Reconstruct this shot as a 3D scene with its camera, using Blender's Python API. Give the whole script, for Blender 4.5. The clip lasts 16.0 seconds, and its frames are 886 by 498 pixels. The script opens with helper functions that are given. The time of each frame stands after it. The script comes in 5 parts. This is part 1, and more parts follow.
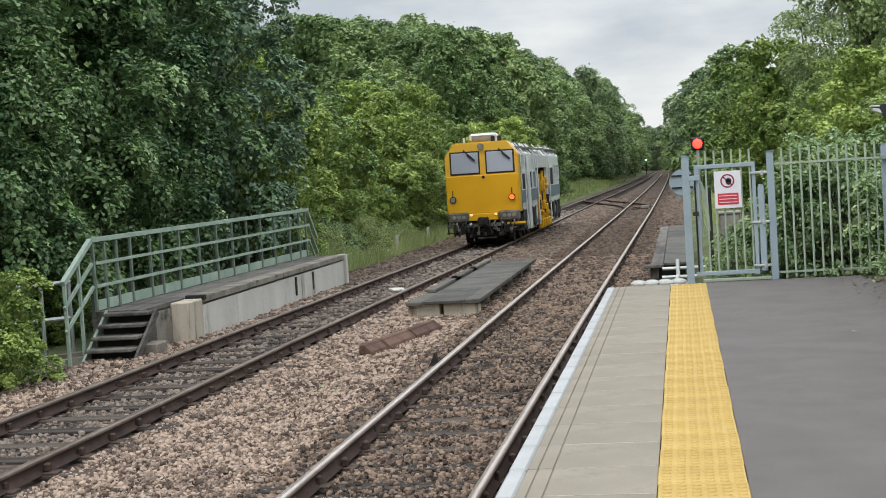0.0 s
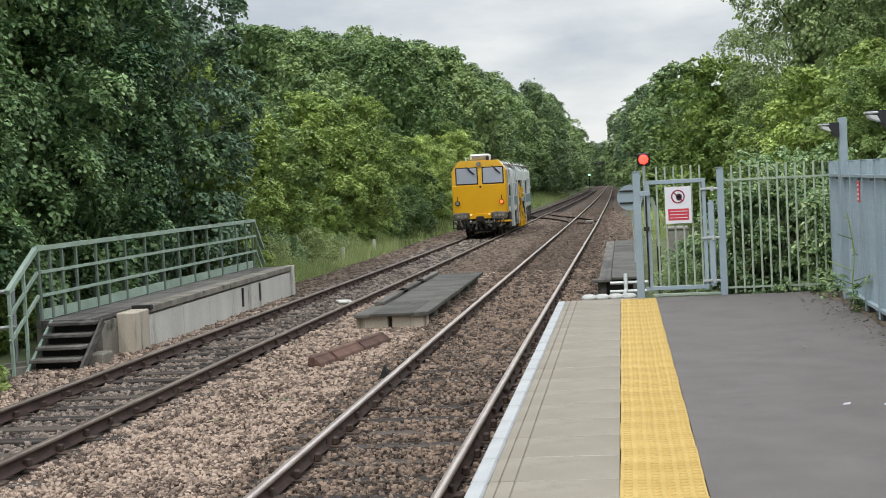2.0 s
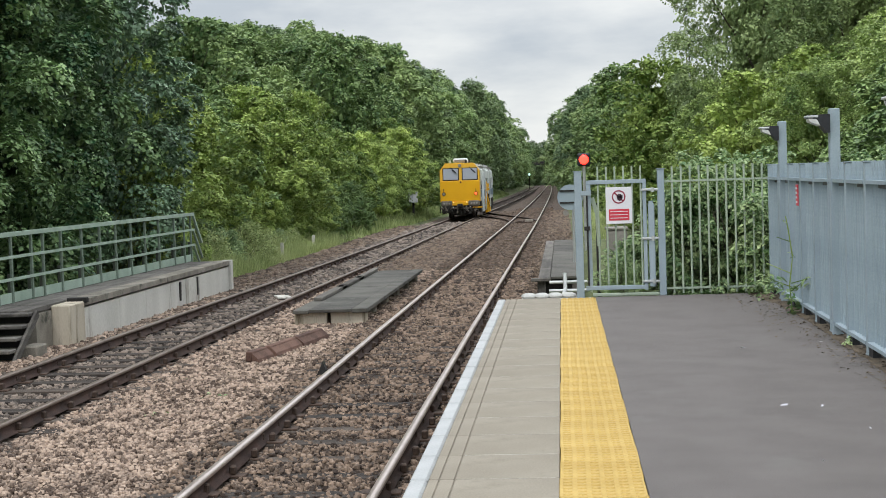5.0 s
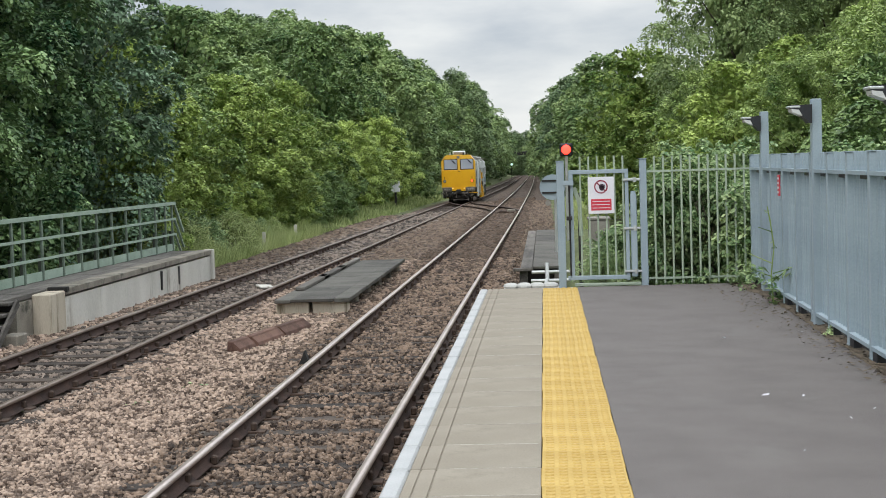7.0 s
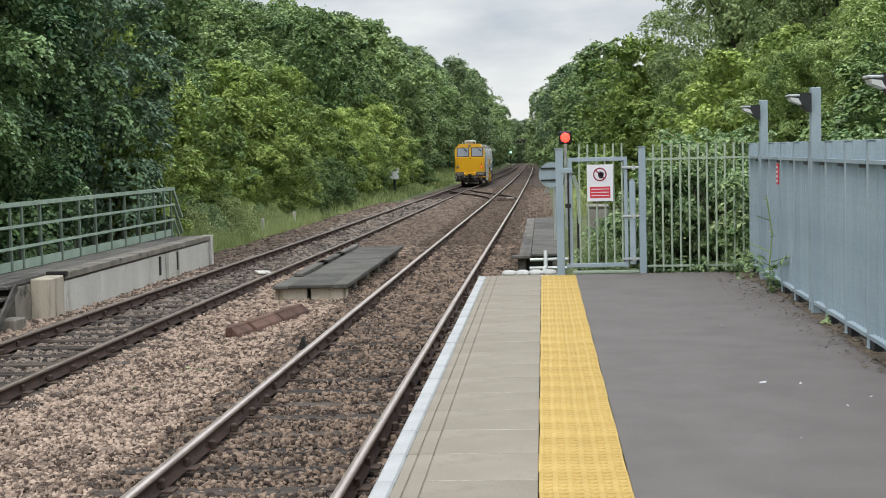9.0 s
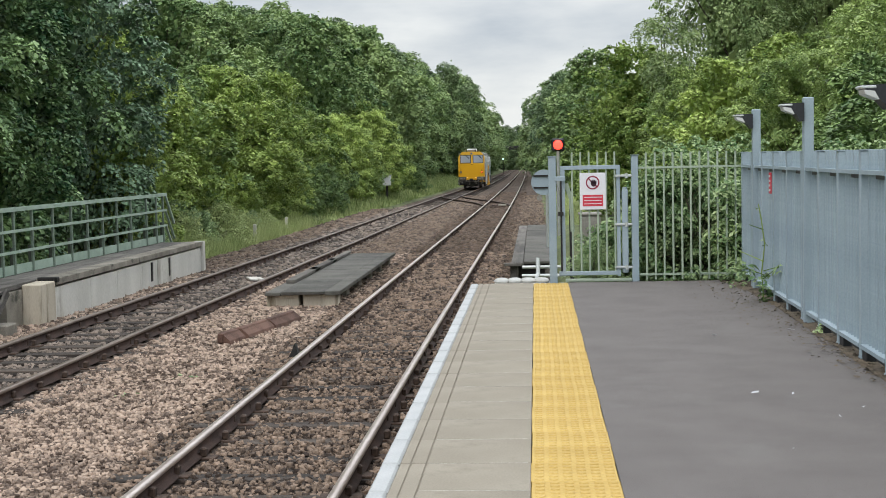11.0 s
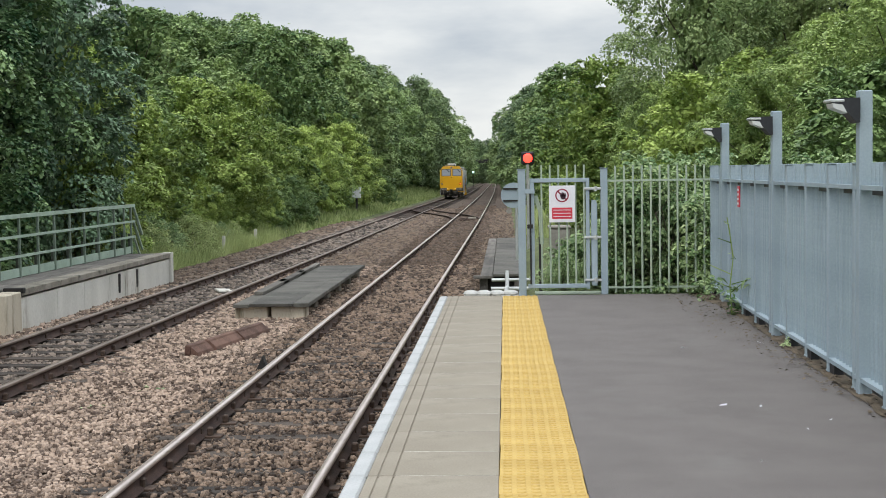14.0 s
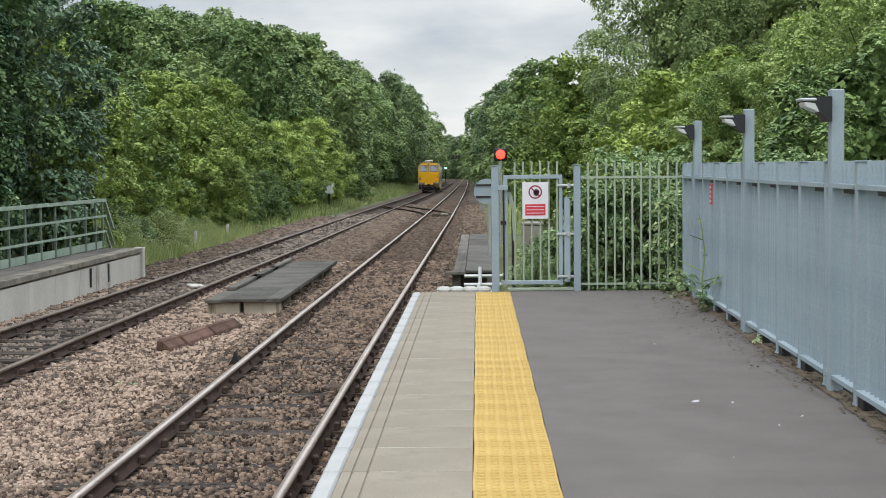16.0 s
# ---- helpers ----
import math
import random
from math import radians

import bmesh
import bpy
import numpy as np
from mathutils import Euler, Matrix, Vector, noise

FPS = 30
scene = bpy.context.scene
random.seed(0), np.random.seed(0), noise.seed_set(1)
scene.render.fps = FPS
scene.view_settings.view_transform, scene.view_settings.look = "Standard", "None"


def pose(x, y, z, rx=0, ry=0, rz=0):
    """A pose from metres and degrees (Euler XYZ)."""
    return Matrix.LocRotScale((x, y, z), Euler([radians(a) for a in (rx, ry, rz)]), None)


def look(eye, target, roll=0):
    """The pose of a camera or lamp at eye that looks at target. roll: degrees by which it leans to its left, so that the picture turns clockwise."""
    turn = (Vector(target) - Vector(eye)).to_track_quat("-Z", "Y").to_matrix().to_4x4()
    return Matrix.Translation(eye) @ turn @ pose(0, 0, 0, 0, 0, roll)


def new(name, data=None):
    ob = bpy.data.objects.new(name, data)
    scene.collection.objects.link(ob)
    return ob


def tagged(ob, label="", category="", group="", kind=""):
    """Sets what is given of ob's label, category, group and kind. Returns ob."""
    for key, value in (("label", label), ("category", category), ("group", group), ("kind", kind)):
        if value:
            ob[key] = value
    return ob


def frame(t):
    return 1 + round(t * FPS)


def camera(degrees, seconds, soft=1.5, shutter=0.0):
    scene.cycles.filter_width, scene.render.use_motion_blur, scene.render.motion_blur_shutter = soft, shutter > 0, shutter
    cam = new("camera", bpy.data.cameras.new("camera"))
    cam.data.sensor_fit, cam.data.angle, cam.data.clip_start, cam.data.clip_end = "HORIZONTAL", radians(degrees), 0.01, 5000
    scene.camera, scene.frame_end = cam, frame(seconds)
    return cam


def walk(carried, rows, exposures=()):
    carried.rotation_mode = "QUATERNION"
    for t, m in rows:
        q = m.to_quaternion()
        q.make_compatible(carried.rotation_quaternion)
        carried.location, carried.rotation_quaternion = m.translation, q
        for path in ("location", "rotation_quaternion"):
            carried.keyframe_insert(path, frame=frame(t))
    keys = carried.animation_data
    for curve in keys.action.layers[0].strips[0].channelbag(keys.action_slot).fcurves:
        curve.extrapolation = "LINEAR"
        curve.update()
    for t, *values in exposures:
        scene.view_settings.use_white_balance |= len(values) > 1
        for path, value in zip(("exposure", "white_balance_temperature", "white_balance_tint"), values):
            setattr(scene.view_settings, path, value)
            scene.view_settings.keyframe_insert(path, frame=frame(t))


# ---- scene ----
cam = camera(34.8, 16.0, soft=0.95)
# seconds, place, then tilt, lean and turn in degrees
PATH = [
    (0.0, 0.1417, -0.0187, 2.4836, 86.842, 3.656, 9.476),
    (0.5, 0.0997, -0.0865, 2.4876, 86.999, 3.430, 9.046),
    (1.0, 0.0730, -0.0601, 2.4839, 87.051, 3.287, 8.454),
    (1.5, 0.0475, -0.0288, 2.4864, 87.140, 3.142, 7.775),
    (2.0, 0.0351, -0.0337, 2.4853, 87.232, 2.929, 7.202),
    (2.5, 0.0267, -0.0207, 2.4800, 87.254, 2.727, 6.731),
    (3.0, 0.0224, -0.0297, 2.4834, 87.230, 2.537, 6.303),
    (3.5, 0.0219, -0.0037, 2.4805, 87.188, 2.336, 5.967),
    (4.0, 0.0117, -0.0046, 2.4815, 87.175, 2.161, 5.612),
    (6.5, 0.0090, 0.0264, 2.4725, 86.670, 1.800, 4.029),
    (7.0, 0.0084, 0.0242, 2.4748, 86.589, 1.790, 4.062),
    (7.5, 0.0037, 0.0039, 2.4769, 86.537, 1.725, 4.126),
    (8.0, 0.0101, 0.0262, 2.4704, 86.446, 1.668, 4.195),
    (8.5, 0.0103, 0.0289, 2.4732, 86.299, 1.559, 4.164),
    (9.0, 0.0075, 0.0117, 2.4663, 86.079, 1.434, 4.023),
    (11.5, 0.0001, 0.0193, 2.4828, 86.575, 1.119, 3.650),
    (12.0, -0.0009, 0.0186, 2.4736, 86.927, 1.010, 3.584),
    (12.5, -0.0001, 0.0231, 2.4722, 87.172, 0.998, 3.451),
    (13.0, -0.0023, 0.0245, 2.4728, 87.234, 0.985, 3.209),
    (13.5, -0.0052, 0.0196, 2.4751, 87.077, 0.956, 2.863),
    (14.0, 0.0053, 0.0528, 2.4683, 86.835, 0.868, 2.505),
    (14.5, -0.0035, 0.0318, 2.4727, 86.578, 0.726, 2.101),
    (15.0, -0.0138, 0.0213, 2.4755, 86.473, 0.611, 1.708),
    (15.5, -0.0028, 0.0421, 2.4672, 86.526, 0.506, 1.504),
    (16.0, -0.0077, 0.0385, 2.4726, 86.650, 0.589, 1.390),
]
walk(cam, [(t, pose(*p)) for t, *p in PATH])

# ---- world and sun ----
SUN_ELEV, SUN_AZ = radians(54), radians(204)
world = bpy.data.worlds.new("overcast_sky")
scene.world = world
world.use_nodes = True
wn, wl = world.node_tree.nodes, world.node_tree.links
wn.clear()
w_out = wn.new("ShaderNodeOutputWorld")
w_bg = wn.new("ShaderNodeBackground")
w_sky = wn.new("ShaderNodeTexSky")
w_sky.sky_type, w_sky.sun_disc = "NISHITA", False
w_sky.sun_elevation, w_sky.sun_rotation = SUN_ELEV, SUN_AZ
w_dim = wn.new("ShaderNodeMix"); w_dim.data_type = "RGBA"; w_dim.blend_type = "MULTIPLY"
w_dim.inputs[0].default_value = 1.0
w_dim.inputs[7].default_value = (0.10, 0.10, 0.10, 1)
w_co = wn.new("ShaderNodeTexCoord")
w_map = wn.new("ShaderNodeMapping")
w_map.inputs["Scale"].default_value = (1.5, 1.5, 5.2)
w_noise = wn.new("ShaderNodeTexNoise")
w_noise.inputs["Scale"].default_value, w_noise.inputs["Detail"].default_value = 3.2, 6.0
w_noise.inputs["Roughness"].default_value = 0.55
w_ramp = wn.new("ShaderNodeValToRGB")
w_ramp.color_ramp.elements[0].position, w_ramp.color_ramp.elements[0].color = 0.38, (0.57, 0.62, 0.68, 1)
w_ramp.color_ramp.elements[1].position, w_ramp.color_ramp.elements[1].color = 0.64, (0.90, 0.92, 0.92, 1)
w_mix = wn.new("ShaderNodeMix"); w_mix.data_type = "RGBA"
w_mix.inputs[0].default_value = 0.90
wl.new(w_co.outputs["Generated"], w_map.inputs["Vector"])
wl.new(w_map.outputs["Vector"], w_noise.inputs["Vector"])
wl.new(w_noise.outputs["Fac"], w_ramp.inputs["Fac"])
wl.new(w_sky.outputs["Color"], w_dim.inputs[6])
wl.new(w_dim.outputs[2], w_mix.inputs[6])
wl.new(w_ramp.outputs["Color"], w_mix.inputs[7])
# an overcast dome is brighter overhead than at the horizon
w_sep = wn.new("ShaderNodeSeparateXYZ")
w_lift = wn.new("ShaderNodeMapRange")
w_lift.inputs["From Min"].default_value, w_lift.inputs["From Max"].default_value = 0.12, 0.9
w_lift.inputs["To Min"].default_value, w_lift.inputs["To Max"].default_value = 1.0, 2.95
wl.new(w_co.outputs["Generated"], w_sep.inputs[0])
wl.new(w_sep.outputs["Z"], w_lift.inputs["Value"])
wl.new(w_lift.outputs["Result"], w_bg.inputs["Strength"])
wl.new(w_mix.outputs[2], w_bg.inputs["Color"])
wl.new(w_bg.outputs["Background"], w_out.inputs["Surface"])

sun = new("sun", bpy.data.lights.new("sun", "SUN"))
sun.data.energy, sun.data.angle, sun.data.color = 0.9, radians(16), (1.0, 0.95, 0.86)
sun.matrix_world = look((-18, -40, 60), (0, 0, 0))
scene.view_settings.exposure = 0.0

# ---- materials ----
def material(name, low, high, rough=0.8, scale=4.0, fine=60.0, bump=0.3, metal=0.0, island=0.0, each=0.0, wear=None, wear_at=0.62, wear_scale=1.3, space="Object", bump_dist=0.01, stretch=(1, 1, 1)):
    """Two-scale noise between two colours; wear: a third colour in patches; island, each: spread by piece."""
    m = bpy.data.materials.new(name)
    m.use_nodes = True
    n, l = m.node_tree.nodes, m.node_tree.links
    b = n["Principled BSDF"]
    co = n.new("ShaderNodeTexCoord")
    mp = n.new("ShaderNodeMapping")
    mp.inputs["Scale"].default_value = stretch
    l.new(co.outputs[space], mp.inputs["Vector"])
    big, small = n.new("ShaderNodeTexNoise"), n.new("ShaderNodeTexNoise")
    big.inputs["Scale"].default_value, big.inputs["Detail"].default_value = scale, 5
    small.inputs["Scale"].default_value, small.inputs["Detail"].default_value = fine, 3
    l.new(mp.outputs["Vector"], big.inputs["Vector"]); l.new(mp.outputs["Vector"], small.inputs["Vector"])
    add = n.new("ShaderNodeMath"); add.operation = "ADD"
    half = n.new("ShaderNodeMath"); half.operation = "MULTIPLY_ADD"
    half.inputs[1].default_value, half.inputs[2].default_value = 0.6, -0.3
    l.new(small.outputs["Fac"], half.inputs[0])
    l.new(big.outputs["Fac"], add.inputs[0]); l.new(half.outputs[0], add.inputs[1])
    last = add
    for amount, kind in ((island, "ShaderNodeNewGeometry"), (each, "ShaderNodeObjectInfo")):
        if amount:
            src = n.new(kind)
            out = src.outputs["Random Per Island"] if kind == "ShaderNodeNewGeometry" else src.outputs["Random"]
            ma = n.new("ShaderNodeMath"); ma.operation = "MULTIPLY_ADD"
            ma.inputs[1].default_value, ma.inputs[2].default_value = amount, -amount / 2
            l.new(out, ma.inputs[0])
            ad = n.new("ShaderNodeMath"); ad.operation = "ADD"
            l.new(last.outputs[0], ad.inputs[0]); l.new(ma.outputs[0], ad.inputs[1])
            last = ad
    ramp = n.new("ShaderNodeValToRGB")
    ramp.color_ramp.elements[0].position, ramp.color_ramp.elements[1].position = 0.25, 0.75
    ramp.color_ramp.elements[0].color, ramp.color_ramp.elements[1].color = (*low, 1), (*high, 1)
    l.new(last.outputs[0], ramp.inputs["Fac"])
    colour = ramp.outputs["Color"]
    if wear:
        wn_ = n.new("ShaderNodeTexNoise")
        wn_.inputs["Scale"].default_value, wn_.inputs["Detail"].default_value = wear_scale, 7
        wn_.inputs["Roughness"].default_value = 0.65
        l.new(mp.outputs["Vector"], wn_.inputs["Vector"])
        wr = n.new("ShaderNodeValToRGB")
        wr.color_ramp.elements[0].position, wr.color_ramp.elements[1].position = wear_at - 0.06, wear_at + 0.08
        l.new(wn_.outputs["Fac"], wr.inputs["Fac"])
        mx = n.new("ShaderNodeMix"); mx.data_type = "RGBA"
        l.new(wr.outputs["Color"], mx.inputs[0]); l.new(colour, mx.inputs[6])
        mx.inputs[7].default_value = (*wear, 1)
        colour = mx.outputs[2]
    l.new(colour, b.inputs["Base Color"])
    b.inputs["Roughness"].default_value, b.inputs["Metallic"].default_value = rough, metal
    if bump:
        bp = n.new("ShaderNodeBump")
        bp.inputs["Strength"].default_value, bp.inputs["Distance"].default_value = bump, bump_dist
        l.new(small.outputs["Fac"], bp.inputs["Height"])
        l.new(bp.outputs["Normal"], b.inputs["Normal"])
    return m


def leaf_material(name, low, high, spread=0.9, through_light=0.28, gloss=0.22):
    """Leaves: colour by leaf and by plant, part of the light passes."""
    m = bpy.data.materials.new(name)
    m.use_nodes = True
    n, l = m.node_tree.nodes, m.node_tree.links
    b = n["Principled BSDF"]
    b.inputs["Roughness"].default_value = 0.45
    b.inputs["Specular IOR Level"].default_value = gloss
    geo, info = n.new("ShaderNodeNewGeometry"), n.new("ShaderNodeObjectInfo")
    co = n.new("ShaderNodeTexCoord")
    no = n.new("ShaderNodeTexNoise"); no.inputs["Scale"].default_value = 0.9
    l.new(co.outputs["Object"], no.inputs["Vector"])
    a = n.new("ShaderNodeMath"); a.operation = "MULTIPLY_ADD"; a.inputs[1].default_value = spread * 0.6; a.inputs[2].default_value = -spread * 0.3
    l.new(geo.outputs["Random Per Island"], a.inputs[0])
    c = n.new("ShaderNodeMath"); c.operation = "MULTIPLY_ADD"; c.inputs[1].default_value = 0.30; c.inputs[2].default_value = -0.15
    l.new(info.outputs["Random"], c.inputs[0])
    s1 = n.new("ShaderNodeMath"); s1.operation = "ADD"; l.new(a.outputs[0], s1.inputs[0]); l.new(c.outputs[0], s1.inputs[1])
    s2 = n.new("ShaderNodeMath"); s2.operation = "ADD"; l.new(s1.outputs[0], s2.inputs[0]); l.new(no.outputs["Fac"], s2.inputs[1])
    r = n.new("ShaderNodeValToRGB")
    r.color_ramp.elements[0].position, r.color_ramp.elements[1].position = 0.15, 0.9
    r.color_ramp.elements[0].color, r.color_ramp.elements[1].color = (*low, 1), (*high, 1)
    l.new(s2.outputs[0], r.inputs["Fac"])
    l.new(r.outputs["Color"], b.inputs["Base Color"])
    tr = n.new("ShaderNodeBsdfTranslucent")
    l.new(r.outputs["Color"], tr.inputs["Color"])
    mx = n.new("ShaderNodeMixShader"); mx.inputs[0].default_value = through_light
    l.new(b.outputs[0], mx.inputs[1]); l.new(tr.outputs[0], mx.inputs[2])
    l.new(mx.outputs[0], n["Material Output"].inputs["Surface"])
    return m


def glow_material(name, colour, strength):
    m = bpy.data.materials.new(name)
    m.use_nodes = True
    b = m.node_tree.nodes["Principled BSDF"]
    b.inputs["Base Color"].default_value = (*colour, 1)
    b.inputs["Emission Color"].default_value, b.inputs["Emission Strength"].default_value = (*colour, 1), strength
    return m


M_STONE = material("ballast_stone", (0.075, 0.05, 0.037), (0.47, 0.355, 0.275), 0.9, 3, 40, 0.3, island=0.62)
M_STONE_BROWN = material("ballast_stone_brown", (0.034, 0.022, 0.016), (0.285, 0.205, 0.15), 0.9, 3, 40, 0.3, island=0.62)
M_STONE_DULL = material("ballast_stone_rust", (0.045, 0.031, 0.022), (0.16, 0.112, 0.081), 0.9, 3, 40, 0.3, island=0.45)
M_STONE_MID = material("ballast_stone_weathered", (0.065, 0.046, 0.034), (0.23, 0.169, 0.126), 0.9, 3, 40, 0.3, island=0.5)
M_STONE_GREY = material("ballast_stone_grey", (0.035, 0.028, 0.024), (0.28, 0.225, 0.185), 0.9, 3, 40, 0.3, island=0.62)
# bed colour kept dark to paint shade into the gaps between stones
M_BED = material("ballast_bed", (0.022, 0.015, 0.011), (0.15, 0.106, 0.08), 0.95, 9, 22, 0.9, bump_dist=0.05, wear=(0.09, 0.063, 0.047), wear_scale=0.5, wear_at=0.60)
M_GROUND = material("earth_and_litter", (0.05, 0.065, 0.024), (0.16, 0.19, 0.075), 0.95, 0.7, 14, 0.6, bump_dist=0.05)
M_TIMBER = material("sleeper_timber", (0.02, 0.0155, 0.013), (0.09, 0.07, 0.056), 0.9, 2.5, 45, 0.6, each=0.5, stretch=(0.3, 3, 3))
M_TIMBER_GREY = material("grey_timber", (0.06, 0.055, 0.05), (0.20, 0.185, 0.165), 0.9, 2.5, 45, 0.6, each=0.4, stretch=(3, 0.3, 3))
M_RAIL = material("rail_rust", (0.02, 0.011, 0.009), (0.08, 0.043, 0.032), 0.8, 4, 60, 0.3)
M_HEAD = material("rail_head_polished", (0.48, 0.40, 0.36), (0.70, 0.61, 0.56), 0.32, 6, 30, 0.05, metal=0.6, stretch=(1, 0.2, 1))
M_HEAD_DULL = material("rail_head_dull", (0.13, 0.095, 0.075), (0.30, 0.24, 0.20), 0.42, 6, 30, 0.1, metal=0.5, stretch=(1, 0.2, 1))
M_CHAIR = material("rail_chair_iron", (0.022, 0.014, 0.01), (0.085, 0.052, 0.036), 0.85, 8, 60, 0.4)
M_SLAB = material("coping_concrete", (0.205, 0.178, 0.138), (0.285, 0.252, 0.20), 0.85, 1.6, 90, 0.2, each=0.15, wear=(0.19, 0.168, 0.13), wear_scale=2.2, wear_at=0.62)
M_WHITE_EDGE = material("white_edge_paint", (0.31, 0.32, 0.325), (0.43, 0.44, 0.44), 0.6, 3, 80, 0.15, each=0.12, wear=(0.32, 0.31, 0.29), wear_scale=6, wear_at=0.68)
M_YELLOW_TILE = material("tactile_yellow", (0.40, 0.265, 0.065), (0.53, 0.37, 0.115), 0.8, 2.4, 70, 0.2, each=0.12, wear=(0.33, 0.23, 0.075), wear_scale=9, wear_at=0.68)
M_ASPHALT = material("platform_asphalt", (0.114, 0.102, 0.096), (0.146, 0.131, 0.124), 0.92, 2.4, 170, 0.6, wear=(0.148, 0.136, 0.128), wear_scale=1.4, wear_at=0.63)
M_MOSS = material("brown_moss_litter", (0.06, 0.047, 0.032), (0.15, 0.115, 0.078), 0.95, 6, 60, 0.6)
M_CONCRETE = material("pale_concrete", (0.50, 0.485, 0.44), (0.72, 0.70, 0.65), 0.85, 1.2, 50, 0.2, wear=(0.24, 0.21, 0.16), wear_scale=1.6, wear_at=0.64, stretch=(1, 1, 0.35))
M_CONCRETE_BEIGE = material("beige_stained_concrete", (0.40, 0.345, 0.26), (0.60, 0.54, 0.44), 0.88, 1.4, 50, 0.25, wear=(0.20, 0.165, 0.115), wear_scale=2.4, wear_at=0.58, stretch=(2, 2, 0.3))
M_CONCRETE_DARK = material("stained_concrete", (0.15, 0.135, 0.11), (0.34, 0.31, 0.26), 0.9, 2.2, 50, 0.3, wear=(0.06, 0.06, 0.045), wear_scale=2.5, wear_at=0.6)
M_DECK = material("dark_deck_board", (0.04, 0.037, 0.032), (0.125, 0.118, 0.102), 0.8, 1.5, 70, 0.4, each=0.3, wear=(0.13, 0.135, 0.115), wear_scale=2.5, wear_at=0.62)
M_GREEN_PAINT = material("pale_green_paint", (0.27, 0.36, 0.29), (0.42, 0.52, 0.44), 0.55, 3, 60, 0.15, wear=(0.14, 0.17, 0.12), wear_scale=5, wear_at=0.68)
M_GREEN_POST = material("dull_green_post", (0.10, 0.14, 0.11), (0.24, 0.30, 0.24), 0.6, 3, 60, 0.15, wear=(0.05, 0.065, 0.05), wear_scale=4, wear_at=0.6)
M_GREEN_DARK = material("dark_green_post", (0.035, 0.045, 0.033), (0.10, 0.115, 0.085), 0.7, 3, 60, 0.2)
M_BLUE_GREY = material("blue_grey_paint", (0.245, 0.31, 0.355), (0.325, 0.395, 0.44), 0.5, 2, 70, 0.1, each=0.15, wear=(0.22, 0.25, 0.25), wear_scale=3.5, wear_at=0.70)
# a greener grey than the posts, for the end fence and gate bars
M_GREY_GREEN = material("grey_green_bar_steel", (0.25, 0.32, 0.25), (0.40, 0.46, 0.36), 0.5, 3, 60, 0.1, each=0.2)
M_GALV = material("galvanised_pipe", (0.42, 0.44, 0.44), (0.60, 0.62, 0.61), 0.45, 4, 60, 0.1, metal=0.5)
M_BLACK = material("black_plastic", (0.008, 0.009, 0.012), (0.022, 0.023, 0.028), 0.5, 5, 60, 0.1)
M_DIFFUSER = material("lamp_diffuser", (0.44, 0.45, 0.44), (0.56, 0.57, 0.56), 0.3, 4, 60, 0.0)
M_SIGN_WHITE = material("sign_white", (0.66, 0.66, 0.70), (0.76, 0.76, 0.80), 0.4, 3, 60, 0.0)
M_SIGN_RED = material("sign_red", (0.50, 0.025, 0.05), (0.60, 0.045, 0.07), 0.4, 3, 60, 0.0)
M_SIGN_RING = material("sign_ring_dark_red", (0.22, 0.015, 0.04), (0.30, 0.025, 0.06), 0.4, 3, 60, 0.0)
M_SIGN_DARK = material("sign_dark", (0.03, 0.01, 0.02), (0.06, 0.02, 0.035), 0.4, 3, 60, 0.0)
M_RUST_BRICK = material("rusty_brown_casting", (0.06, 0.03, 0.022), (0.165, 0.092, 0.068), 0.9, 4, 40, 0.4, each=0.3)
M_TRAIN_YELLOW = material("warning_yellow_paint", (0.70, 0.355, 0.0), (0.78, 0.415, 0.003), 0.4, 1.2, 30, 0.03, wear=(0.52, 0.25, 0.01), wear_scale=1.1, wear_at=0.72)
# paler yellow for the upper cab end
M_TRAIN_PALE = material("pale_yellow_paint", (0.75, 0.42, 0.03), (0.83, 0.48, 0.055), 0.35, 1.2, 30, 0.03, wear=(0.62, 0.33, 0.03), wear_scale=1.3, wear_at=0.72)
M_TRAIN_WHITE = material("train_white_paint", (0.60, 0.63, 0.63), (0.76, 0.78, 0.77), 0.4, 1.5, 30, 0.05, wear=(0.36, 0.37, 0.36), wear_scale=1.6, wear_at=0.66)
M_TRAIN_BLUE = material("train_blue_grey_band", (0.13, 0.19, 0.25), (0.19, 0.26, 0.32), 0.4, 1.5, 30, 0.05)
M_TRAIN_GREY = material("dirty_step_grey", (0.16, 0.15, 0.13), (0.32, 0.30, 0.27), 0.7, 4, 40, 0.3)
M_UNDER = material("underframe_grime", (0.008, 0.008, 0.008), (0.03, 0.027, 0.024), 0.8, 3, 40, 0.4)
M_WHEEL = material("wheel_steel", (0.03, 0.025, 0.022), (0.10, 0.085, 0.075), 0.6, 3, 40, 0.2, metal=0.4)
M_BARK = material("bark", (0.035, 0.028, 0.02), (0.12, 0.10, 0.075), 0.95, 3, 30, 0.8, stretch=(3, 3, 0.5))
M_GLASS = bpy.data.materials.new("sky_painted_glass")
M_GLASS.use_nodes = True
# pale base colour paints in the reflection of the sky
_b = M_GLASS.node_tree.nodes["Principled BSDF"]
_b.inputs["Base Color"].default_value = (0.40, 0.43, 0.50, 1)
_b.inputs["Roughness"].default_value, _b.inputs["Coat Weight"].default_value = 0.12, 1.0
M_RED_GLOW = glow_material("red_signal_glow", (1.0, 0.02, 0.012), 9.0)
M_ORANGE_GLOW = glow_material("orange_lamp_glow", (1.0, 0.13, 0.03), 1.6)
M_WHITE_GLOW = glow_material("white_lamp_glow", (0.6, 1.0, 0.92), 1.6)
